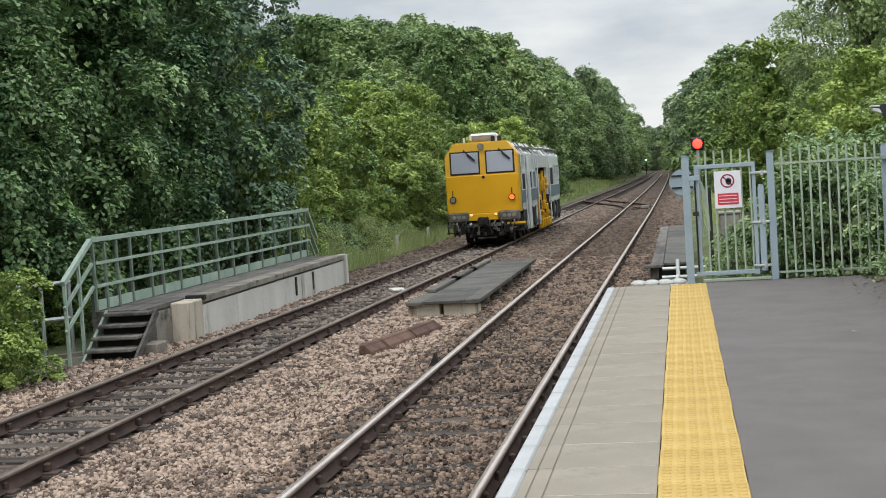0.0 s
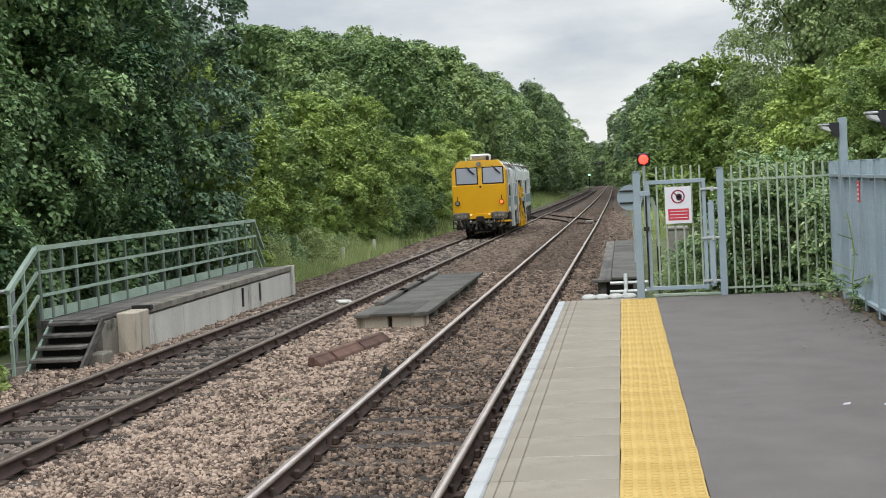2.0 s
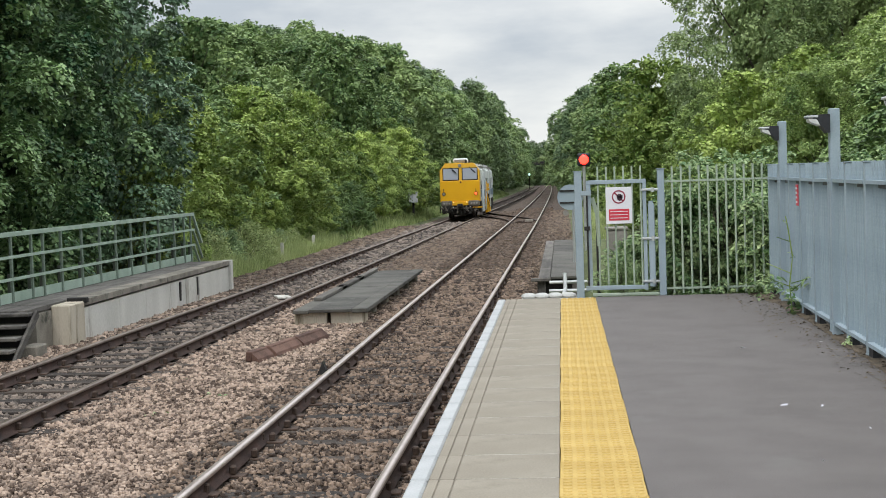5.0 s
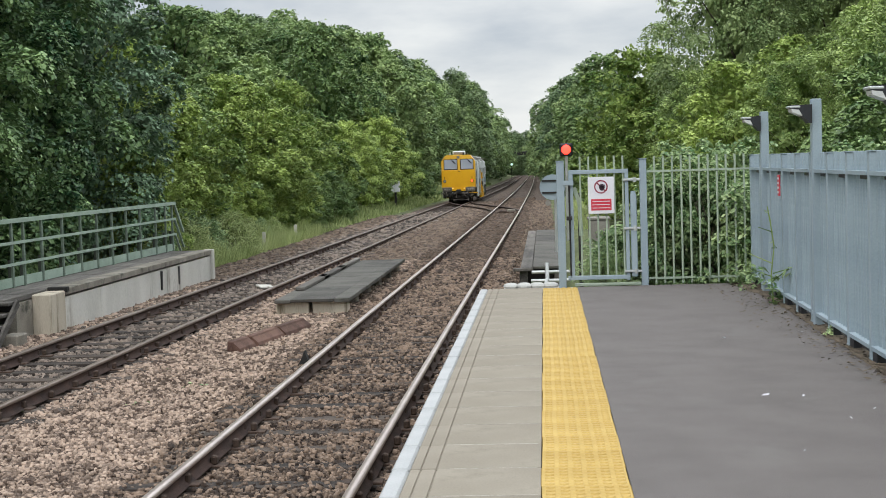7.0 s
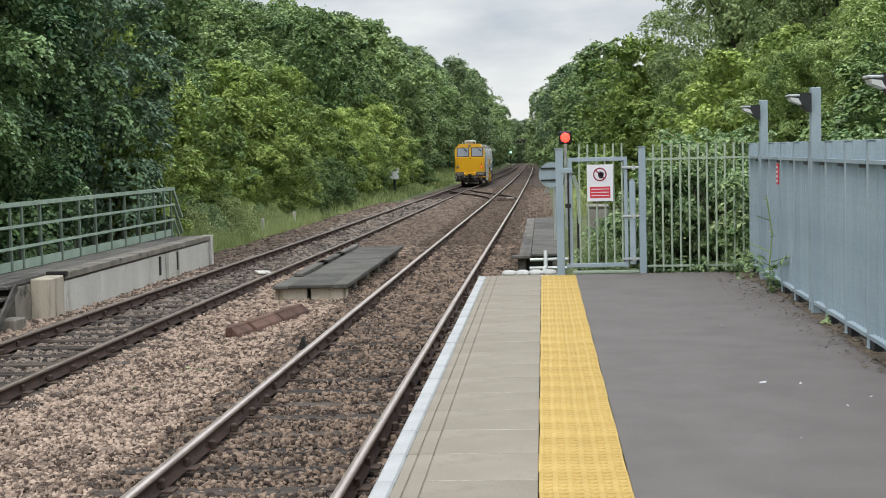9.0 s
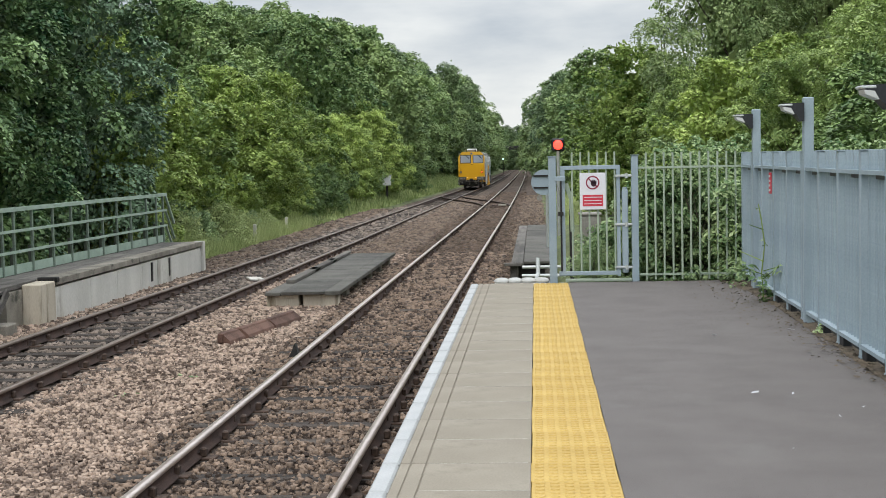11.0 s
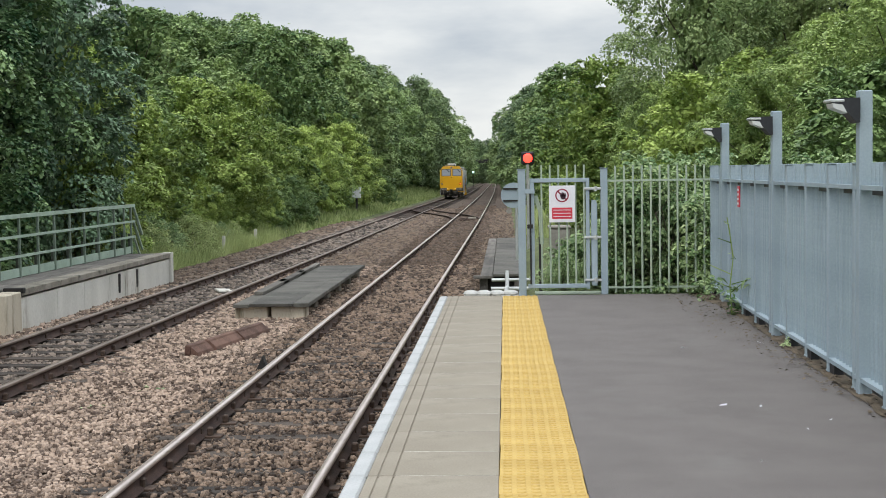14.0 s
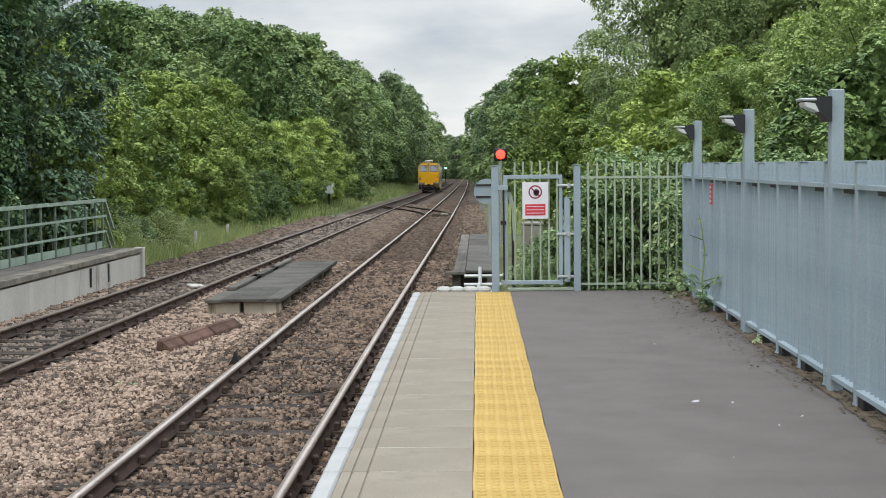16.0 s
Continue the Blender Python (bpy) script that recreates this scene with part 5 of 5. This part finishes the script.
def clump_arrays(rng, height, width, low, clumps, size, leaves, leaf, column=0.0, single=False):
    """A crown of separate leafy clumps, its inside shaded by added light-blocking leaves; column: how upright its sides
    are.
    """
    u = (np.arange(clumps) + rng.rand(clumps)) / clumps
    a = np.arange(clumps) * 2.39996 + rng.uniform(-0.6, 0.6, clumps)
    dome = np.sin(np.pi * np.minimum(0.985, 0.20 + 0.79 * u)) ** 0.65
    post = np.minimum(1.0, (1.02 - u) * 3.2) ** 0.6
    env = width * (dome * (1 - column) + post * column)
    ph = rng.uniform(0, 6.283, 4)
    bulge = 0.16 * np.sin(2 * a + ph[0] + 5 * u) + 0.12 * np.sin(3 * a - ph[1] + 9 * u) + 0.10 * np.sin(ph[2] + 17 * u)
    env = env * (1.0 + bulge * (1.0 - 0.75 * column)) * rng.uniform(0.74 + 0.08 * column, 1.06 + 0.06 * column, clumps)
    z = low + (height - low) * u + rng.uniform(-0.4, 0.4, clumps) * size
    c = np.stack([env * np.cos(a), env * np.sin(a), z], 1)
    r = size * rng.uniform(0.55, 1.4, clumps) * (1.0 - 0.25 * u)
    out = np.stack([np.cos(a), np.sin(a), 0.25 + 0.8 * u], 1)
    out /= np.linalg.norm(out, axis=1)[:, None]
    tufts = 13
    td = rng.normal(size=(clumps, tufts, 3)) * 0.8 + out[:, None, :] * 0.75 + np.array((0, 0, 0.55))
    td /= np.linalg.norm(td, axis=2)[..., None]
    tr = rng.uniform(0.70, 1.12, (clumps, tufts))
    n = leaves
    k = rng.choice(clumps, n, p=r ** 2 / (r ** 2).sum())
    q = rng.randint(0, tufts, n)
    d = td[k, q] + rng.normal(size=(n, 3)) * 0.27
    d /= np.linalg.norm(d, axis=1)[:, None]
    rad = r[k] * tr[k, q] * (1.0 - 0.30 * rng.rand(n) ** 2)
    pos = c[k] + d * rad[:, None] * np.array((1, 1, 0.80))
    nrm = d * 0.45 + np.array((0, 0, 0.72)) + rng.normal(size=(n, 3)) * 0.28
    s = leaf * rng.uniform(0.55, 1.35, n)
    # inner leaves added to shade the crown from within
    m = leaves // 4
    kk = rng.randint(0, clumps, m)
    inner = c[kk] * np.stack([rng.uniform(0.35, 0.78, m)] * 2 + [np.ones(m)], 1) + rng.normal(size=(m, 3)) * size * 0.3
    # oversized hidden leaves added to keep light out of the crown
    hm = leaves // 30
    kk = rng.randint(0, clumps, hm)
    light_block = c[kk] * np.stack([rng.uniform(0.03, 0.42, hm)] * 2 + [np.full(hm, 0.84)], 1)
    pos, nrm = np.concatenate([pos, light_block]), np.concatenate([nrm, rng.normal(size=(hm, 3))])
    s = np.concatenate([s, np.full(hm, size * 0.9)])
    n += hm
    pos, nrm = np.concatenate([pos, inner]), np.concatenate([nrm, rng.normal(size=(m, 3)) + np.array((0, 0, 0.2))])
    s = np.concatenate([s, leaf * rng.uniform(0.9, 1.5, m)])[:, None]
    n += m
    nrm /= np.linalg.norm(nrm, axis=1)[:, None]
    t = np.cross(nrm, rng.normal(size=(n, 3)))
    t[:, 2] -= 0.3
    t -= nrm * (t * nrm).sum(1)[:, None]
    t /= np.linalg.norm(t, axis=1)[:, None] + 1e-9
    b = np.cross(nrm, t)
    v = np.stack([pos - t * s * 0.5, pos + b * s * 0.40 + nrm * s * 0.08, pos + t * s * 0.58 - nrm * s * 0.10, pos - b * s * 0.40 + nrm * s * 0.08], 1)
    limbs = [(float(x) * 0.8, float(y) * 0.8, float(w)) for x, y, w in c[::max(1, clumps // 14)]]
    if single:
        return v[:, [0, 1, 3]].reshape(-1, 3) + np.repeat(t * s * 0.2, 3, 0), np.arange(n * 3).reshape(-1, 3), limbs
    base = (np.arange(n) * 4)[:, None]
    f = np.concatenate([base + np.array((0, 1, 2)), base + np.array((0, 2, 3))], 1).reshape(-1, 3)
    return v.reshape(-1, 3), f, limbs


def crown_mesh(name, seed, height, width, low, count, size, leaves, leaf, mat, shell=0.5, droop=0.25):
    """A loose crown of overlapping sprays, for low and sparse plants."""
    rng = np.random.RandomState(seed)
    c, r = lumps(rng, height, width, low, count, size)
    v, f = leaf_arrays(rng, c, r, leaves, leaf, shell, droop, 0.85)
    return raw_mesh(name, v, f, mat), c


def trunk_mesh(seed, height, r, c):
    rng = random.Random(seed)
    bm = bmesh.new()
    p, n = Vector((0, 0, -0.6)), 6
    for i in range(n):
        q = Vector((rng.uniform(-0.15, 0.15), rng.uniform(-0.15, 0.15), height * 0.82 * (i + 1) / n))
        rod(bm, p, q, r * (1 - i / n * 0.8), 8, r * (1 - (i + 1) / n * 0.8))
        p = q
    for k in range(0, len(c), max(1, len(c) // 10)):
        e = Vector(c[k])
        s = Vector((0, 0, max(0.4, e.z * 0.6)))
        mid_ = (s + e) / 2 + Vector((0, 0, 0.12))
        rod(bm, s, mid_, r * 0.35, 6, r * 0.22)
        rod(bm, mid_, e, r * 0.22, 6, r * 0.08)
    return mesh_of("trunk", bm, M_BARK)


KINDS = {}


def kind_of(name, seed, height, width, low, count, size, leaves, leaf, mat, shell=0.5, trunk=0.14, droop=0.25):
    me, c = crown_mesh("crown", seed, height, width, low, count, size, leaves, leaf, mat, shell, droop)
    KINDS[name] = (me, trunk_mesh(seed, height, trunk, c), height)


def clumped(name, seed, height, width, low, clumps, size, leaves, leaf, mat, column=0.0, trunk=0.14):
    v, f, c = clump_arrays(np.random.RandomState(seed), height, width, low, clumps, size, leaves, leaf, column, name.startswith("far"))
    KINDS[name] = (raw_mesh("crown", v, f, mat), trunk_mesh(seed, height, trunk, c), height)


def plant(kind, name, label, category, group, x, y, scale=1.0, turn=0.0, tall=1.0, z=None):
    me, tk, h = KINDS[kind]
    t = thing(name, label, category, group, m=pose(x, y, ground_z(x, y) - 0.1 if z is None else z, 0, 0, turn))
    t.scale = (scale, scale, scale * tall)
    part("trunk", tk, None, t)
    part("crown", me, None, t)
    return t


clumped("ivy_a", 11, 13.0, 2.65, 0.2, 320, 0.50, 84000, 0.105, L_IVY, 1.0)
clumped("ivy_b", 12, 12.0, 2.7, 0.2, 190, 0.62, 72000, 0.11, L_SYCAMORE, 0.6)
clumped("syc_a", 13, 9.5, 3.4, 0.6, 150, 0.62, 46000, 0.11, L_SYCAMORE, 0.2)
clumped("hazel_a", 21, 6.0, 2.6, 0.5, 100, 0.47, 20000, 0.125, L_HAZEL, 0.15, 0.07)
clumped("hazel_b", 22, 5.2, 2.4, 0.1, 84, 0.47, 18000, 0.125, L_HAZEL, 0.1, 0.07)
clumped("hazel_c", 23, 6.6, 2.4, 0.6, 104, 0.47, 20000, 0.125, L_HAZEL, 0.25, 0.07)
clumped("dark_shrub", 24, 5.0, 2.2, 0.1, 76, 0.47, 16000, 0.125, L_SHRUB, 0.15, 0.07)
clumped("mid_a", 31, 9.5, 3.4, 0.4, 125, 0.78, 15000, 0.22, L_HILL, 0.15)
clumped("mid_b", 32, 8.5, 3.6, 0.4, 115, 0.78, 15000, 0.22, L_HILL, 0.1)
clumped("mid_c", 33, 9.0, 3.2, 0.4, 115, 0.75, 15000, 0.22, L_SHRUB, 0.25)
clumped("far_a", 41, 10.0, 4.3, 0.4, 95, 1.05, 15000, 0.36, L_HILL, 0.1)
clumped("far_b", 42, 11.0, 3.9, 0.4, 100, 1.0, 15000, 0.36, L_FAR, 0.15)
clumped("far_c", 43, 9.5, 4.1, 0.4, 90, 1.0, 15000, 0.36, L_HILL, 0.1)
clumped("hazel_fine", 25, 6.4, 2.9, 0.1, 120, 0.52, 44000, 0.082, L_OLIVE, 0.15, 0.08)
clumped("willow", 51, 10.0, 3.7, 0.8, 215, 0.70, 62000, 0.105, L_WILLOW, 0.15, 0.16)
kind_of("bramble_a", 61, 1.7, 1.0, 0.0, 28, 0.33, 8000, 0.062, L_BRAMBLE, 0.5, 0.02)
kind_of("bramble_b", 62, 2.3, 0.9, 0.0, 30, 0.33, 9000, 0.062, L_BRAMBLE, 0.5, 0.02)
kind_of("weed_soft", 63, 1.4, 1.0, 0.0, 24, 0.36, 6000, 0.055, L_GRASS, 0.4, 0.02)
kind_of("wisp", 71, 5.0, 1.2, 1.2, 60, 0.34, 1300, 0.10, L_WILLOW, 0.1, 0.06)

# ivy-clad trees behind the raised walkway
for kd, x, y, sc, tn in (("ivy_a", -13.15, 37.2, 1.08, 20), ("ivy_b", -13.1, 31.4, 0.98, 140), ("ivy_b", -13.6, 27.4, 1.0, 250), ("ivy_b", -13.6, 23.4, 0.92, 30), ("ivy_a", -13.4, 19.6, 0.95, 80), ("syc_a", -14.6, 33.6, 1.1, 200), ("syc_a", -15.2, 24.8, 1.15, 310)):
    plant(kd, "ivy_clad_tree" if kd[0] == "i" else "sycamore_tree", "tall dark green leafy tree behind the walkway", "tree", "dark trees", x, y, sc, tn, 1.22)
for x, y, sc, tn in ((-9.72, 18.7, 0.36, 0), (-10.0, 18.0, 0.46, 120), (-11.0, 17.0, 0.5, 210), (-11.9, 25.0, 0.4, 40), (-11.2, 38.2, 0.60, 90)):
    plant("hazel_b", "shrub", "light green leafy shrub beside the track", "shrub", "trackside shrubs", x, y, sc, tn)

# light green shrubs on the bank
rng = random.Random(17)
for i in range(24):
    y = 41.5 + i * 2.9 + rng.uniform(-0.8, 0.8)
    x = far_x(y) - 5.9 - rng.uniform(0, 1.4) + (1.1 if y > 75 else 0)
    plant(("hazel_a", "hazel_c", "hazel_b", "dark_shrub", "hazel_c")[i % 5], "hazel_shrub", "leafy green hazel shrub on the railway bank", "shrub", "shrubs on the bank", x, y, rng.uniform(0.72, 1.05), rng.uniform(0, 360))
for i in range(18):
    y = 44 + i * 4.4 + rng.uniform(-1, 1)
    x = far_x(y) - 9.8 - rng.uniform(0, 2.2)
    plant(rng.choice(("mid_b", "mid_c", "hazel_a", "mid_a")), "bank_tree", "green broadleaf tree on the railway bank", "tree", "trees on the bank", x, y, rng.uniform(0.66, 0.95), rng.uniform(0, 360))

for y, sc in ((56.0, 0.42), (59.5, 0.5), (63.0, 0.55), (66.5, 0.48), (70.0, 0.5), (74.0, 0.4), (52.0, 0.3), (120.0, 0.5)):
    plant("dark_shrub" if y > 60 else "hazel_c", "low_shrub", "low dark green shrub at the ballast edge", "shrub", "low shrubs", far_x(y) - 4.1 - rng.uniform(0, 0.4), y, sc, rng.uniform(0, 360))

# weeds and low growth in the grass beside the walkway's far end
for i in range(26):
    y = 37.0 + i * 0.72 + rng.uniform(-0.3, 0.3)
    plant("weed_soft" if i % 3 else "bramble_a", "weed_clump", "pale green leafy weeds in the trackside grass", "weed", "weeds in the grass", far_x(y) - 3.3 - rng.uniform(0, 2.0), y, rng.uniform(0.6, 1.0) * (1.0 if y < 47 else 0.8), rng.uniform(0, 360))

for y, sc, dx in ((42.6, 0.40, 5.6), (48.0, 0.44, 5.4), (51.0, 0.42, 5.0)):
    plant("hazel_a", "low_shrub", "light green shrub leaning over the grass", "shrub", "low shrubs", far_x(y) - dx, y, sc, rng.uniform(0, 360))

# wooded hill
SKY = ((-0.40, 0.112), (-0.2527, 0.108), (-0.2146, 0.108), (-0.167, 0.102), (-0.131, 0.092), (-0.0954, 0.081), (-0.0557, 0.069), (-0.030, 0.056), (-0.0, 0.042))


def hill_line(s):
    """Slope of the wood's upper edge as seen along the line."""
    return float(np.interp(s, [a for a, b in SKY], [b for a, b in SKY]))


for row in range(7):
    y = 84.0
    while y < 330:
        x = far_x(y) - 14.5 - row * 6.5 - rng.uniform(-1.8, 1.8)
        g = ground_z(x, y)
        allow = 2.475 + y * hill_line((x + 2.0) / y) - g
        if x / y > -0.36 and allow > 4.0 and g + min(allow, 14.0) - 2.475 > 0.66 * y * hill_line((x + 2.0) / y):
            kd = rng.choice(("far_a", "far_b", "far_c", "far_a")) if y > 120 else "mid_a"
            want = rng.uniform(0.90, 1.06) * min(allow, 15.0)
            sc = want / KINDS[kd][2]
            plant(kd, "hill_tree", "dark green tree in the wood on the hillside", "tree", "hillside wood", x, y, max(0.6, sc), rng.uniform(0, 360), min(1.0, sc / max(0.6, sc)))
        y += rng.uniform(5.2, 7.6) * (1.0 if y < 160 else 1.45)
# trees close along both sides of the line into the distance
for i in range(46):
    y = 96 + i * 7.5 + rng.uniform(-2, 2)
    for sd in (-1, 1):
        if sd < 0:
            x = far_x(y) - (8.4 if y < 200 else 6.2) - rng.uniform(0, 2.0)
            hmax = 2.475 + y * hill_line((x + 2.2) / y)
        else:
            x = near_x(y) + (6.6 if y < 160 else 5.6) + rng.uniform(0, 1.6)
            hmax = 2.475 + y * 0.052
        kd = rng.choice(("far_a", "far_b", "far_c", "mid_c") if y > 140 else ("mid_a", "mid_b", "mid_c"))
        want = min(rng.uniform(10.0, 16.0), (hmax - ground_z(x, y)) * rng.uniform(0.92, 1.12))
        sc = max(0.3, want / KINDS[kd][2])
        plant(kd, "lineside_tree", "green broadleaf tree lining the railway", "tree", "trees along the line", x, y, sc * 0.85, rng.uniform(0, 360), 1.15)

# trees beyond the platform end and behind the fence
for kd, x, y, sc, tn in (("hazel_c", 4.0, 58.0, 1.08, 40), ("hazel_a", 5.4, 57.0, 0.95, 100), ("hazel_a", 4.9, 64, 1.0, 200), ("mid_b", 6.0, 74, 0.72, 10), ("hazel_fine", 5.6, 47, 0.8, 250), ("hazel_b", 4.0, 72, 0.95, 250), ("hazel_a", 7.8, 45, 0.95, 330), ("hazel_b", 5.4, 41, 0.9, 30)):
    plant(kd, "lineside_shrub", "light green leafy shrub beyond the platform", "shrub", "shrubs beyond the gate", x, y, sc, tn)
for kd, x, y, sc, tn, tl in (("willow", 7.1, 50, 0.86, 75, 1.42), ("willow", 10.8, 53, 0.95, 120, 1.2), ("ivy_a", 13.4, 57, 1.25, 60, 1.0), ("ivy_a", 16.4, 52, 1.2, 160, 1.0), ("hazel_fine", 9.6, 41, 0.95, 20, 1.0), ("hazel_fine", 6.9, 38, 0.74, 70, 1.0), ("hazel_fine", 11.2, 36, 1.1, 190, 1.1), ("hazel_fine", 8.6, 31, 0.86, 250, 1.0), ("dark_shrub", 6.4, 27, 0.72, 70, 1.0), ("hazel_fine", 9.8, 26.5, 0.95, 320, 1.0), ("dark_shrub", 6.6, 23, 0.76, 10, 1.0), ("ivy_a", 13.0, 30, 0.8, 20, 1.0), ("ivy_a", 14.5, 40, 1.0, 200, 1.0)):
    plant(kd, "willow_tree" if kd == "willow" else "ivy_clad_tree" if kd == "ivy_a" else "broadleaf_tree", "green broadleaf tree behind the platform fence", "tree", "trees behind the fence", x, y, sc, tn, tl)
plant("wisp", "thin_tree", "thin pale sparse tree among the shrubs", "tree", "thin trees", 7.0, 75, 2.2, 0)
plant("wisp", "thin_tree", "thin pale sparse tree among the shrubs", "tree", "thin trees", 5.9, 73, 1.85, 130)
plant("mid_a", "lineside_tree", "green broadleaf tree lining the railway", "tree", "trees along the line", 4.8, 112, 1.12, 40)
# brambles and nettles at the fence
rng = random.Random(29)
for i in range(34):
    x, y = rng.uniform(1.45, 5.2), rng.uniform(18.2, 21.5)
    plant(rng.choice(("bramble_a", "bramble_b")), "bramble_bush", "pale green bramble and nettles behind the bar fence", "bush", "brambles at the fence", x, y, rng.uniform(0.6, 0.95), rng.uniform(0, 360), 1.0, 0.45)
for i in range(16):
    x, y = rng.uniform(0.58, 1.5), rng.uniform(18.2, 19.8)
    plant("bramble_a", "nettle_clump", "pale green nettles seen through the gate", "bush", "nettles behind the gate", x, y, rng.uniform(0.36, 0.48), rng.uniform(0, 360), 1.0, 0.72)
for i in range(9):
    x, y = rng.uniform(3.2, 6.0), rng.uniform(6.0, 17.0)
    plant(rng.choice(("bramble_a", "bramble_b")), "bramble_bush", "green brambles behind the platform fence", "bush", "brambles at the fence", x, y, rng.uniform(0.7, 0.9), rng.uniform(0, 360), 1.0, 0.3)


# long grass on the bank and weeds
def grass(name, label, count, xr, yr, h, seed, mat=L_GRASS, wide=0.02, zf=ground_z):
    rng = np.random.RandomState(seed)
    yy = rng.uniform(yr[0], yr[1], count)
    xx_ = far_x(yy) + rng.uniform(xr[0], xr[1], count)
    zz = np.array([zf(a, b) for a, b in zip(xx_, yy)]) - 0.03
    a = rng.uniform(0, 6.283, count)
    hh = h * rng.uniform(0.35, 1.15, count) * (0.75 + 0.35 * np.sin(xx_ * 2.3 + yy * 1.1) * np.sin(yy * 1.7 - xx_) + 0.25 * np.sin(yy * 0.6 + xx_ * 0.9))
    w = wide * rng.uniform(0.6, 1.4, count) * np.clip(yy / 45, 1, 2)
    lean = rng.normal(size=(count, 2)) * 0.28 * hh[:, None]
    v = np.stack([np.stack([xx_ - w * np.cos(a), yy - w * np.sin(a), zz], 1), np.stack([xx_ + w * np.cos(a), yy + w * np.sin(a), zz], 1), np.stack([xx_ + lean[:, 0], yy + lean[:, 1], zz + hh], 1)], 1)
    f = np.arange(count * 3).reshape(-1, 3)
    return tagged(new(name, raw_mesh(name, v.reshape(-1, 3), f, mat)), label, "grass", kind="stuff")


grass("long_grass", "long pale green grass on the railway bank", 70000, (-6.6, -2.75), (35.5, 58), 0.78, 3, wide=0.012)
grass("far_grass", "pale green grass along the far bank", 46000, (-7.6, -2.9), (58, 240), 0.5, 4, wide=0.022)
grass("white_umbels", "white flower heads in the long grass", 700, (-5.5, -3.4), (36, 50), 0.80, 5, L_FLOWER, 0.035)
right_grass = grass("verge_grass", "rough yellowish grass beside the line", 9000, (7.3, 8.8), (50, 110), 0.3, 6, wide=0.015)
# weed growing at the fence foot
weed = thing("tall_weed", "tall green weed growing at the fence foot", "weed", m=pose(2.36, 14.9, P))
bm = bmesh.new()
p0 = Vector((0, 0, 0))
pts = [Vector((0, 0, 0)), Vector((-0.02, 0.01, 0.3)), Vector((0.01, -0.02, 0.6)), Vector((-0.02, 0.0, 0.85)), Vector((-0.05, 0.0, 1.02))]
for a, b in zip(pts[:-1], pts[1:]):
    rod(bm, a, b, 0.008, 5, 0.006)
for k, (dx, dy, dz, z) in enumerate(((-0.28, -0.3, 0.12, 0.28), (0.24, -0.3, 0.10, 0.32), (-0.22, 0.25, 0.1, 0.42), (-0.16, -0.1, 0.06, 0.75), (0.12, -0.2, 0.14, 0.24))):
    rod(bm, (0, 0, z), (dx, dy, z + dz), 0.006, 5, 0.004)
part("stem", bm, L_HAZEL, weed)
rngw = np.random.RandomState(9)
v, f = leaf_arrays(rngw, [(-0.02, 0, 0.25), (-0.2, -0.2, 0.36), (0.18, -0.25, 0.38), (-0.02, 0, 0.6), (-0.05, 0, 0.95), (0, 0, 0.08)], [0.12, 0.10, 0.10, 0.07, 0.06, 0.16], 80, 0.08, 0.2)
part("leaves", raw_mesh("leaves", v, f, L_BRAMBLE), None, weed)
for k, (x, y, s) in enumerate(((2.33, 16.6, 0.5), (2.40, 12.2, 0.25), (2.30, 17.25, 0.6), (1.9, 17.5, 0.35))):
    v, f = leaf_arrays(np.random.RandomState(20 + k), [(0, 0, 0.12), (0.1, 0.1, 0.2)], [0.18, 0.14], 90, 0.07, 0.2)
    me = raw_mesh("weed_tuft", v, f, L_BRAMBLE)
    tagged(part("weed_tuft", me, None, m=pose(x, y, P) @ Matrix.Scale(s * 1.6, 4)), "small green weed tuft at the fence foot", "weed", kind="stuff")
for k, (x, y) in enumerate(((-4.35, 16.9), (-4.75, 15.6), (-5.2, 18.4))):
    v, f = leaf_arrays(np.random.RandomState(40 + k), [(0, 0, 0.0), (0.15, 0.1, 0.0)], [0.13, 0.11], 50, 0.05, 0.1)
    tagged(part("ballast_weed", raw_mesh("ballast_weed", v, f, L_BRAMBLE), None, m=pose(x, y, -0.19)), "low green weed growing through the ballast", "weed", kind="stuff")

# overbridge and dark wood closing the view
bridge = thing("overbridge", "distant dark overbridge across the railway", "bridge", m=pose(near_x(470) - 2, 470, 0))
for sx in (-1, 1):
    bm = bmesh.new()
    box(bm, sx * 9 - 2, 0, -4, sx * 9 + 2, 3, 5.2, 0.1)
    part("abutment", bm, M_UNDER, bridge)
bm = bmesh.new()
box(bm, -14, 0, 4.9, 14, 3, 6.0, 0.1)
part("deck", bm, M_UNDER, bridge)
for i in range(30):
    x = near_x(500) - 26 + i * 1.75
    plant("far_b", "distant_tree", "dark distant tree closing the view", "tree", "distant trees", x, 482 + rng.uniform(0, 25), rng.uniform(1.05, 1.35), rng.uniform(0, 360))


def motions():
    """The machine rolls away along the far track; its wheels turn."""
    def run(t):
        return 47.5 + 8.45 * t - 0.046 * t * t
    rows = []
    for i in range(33):
        t = i * 0.5
        y = run(t)
        x0, x1 = far_x(y + 2.5), far_x(y + 13.5)
        turn = math.degrees(math.atan2(-(x1 - x0), 11.0))
        xf = x0 - (x1 - x0) / 11.0 * 2.5
        rows.append((t, on_grade(pose(xf, y, 0.07, 0, 0, turn))))
    walk(tamper, rows)
    for w, wy in wheelsets:
        walk(w, [(i / 15.0, pose(0, wy, 0.35, -math.degrees((run(i / 15.0) - 47.5) / 0.42))) for i in range(241)])


motions()
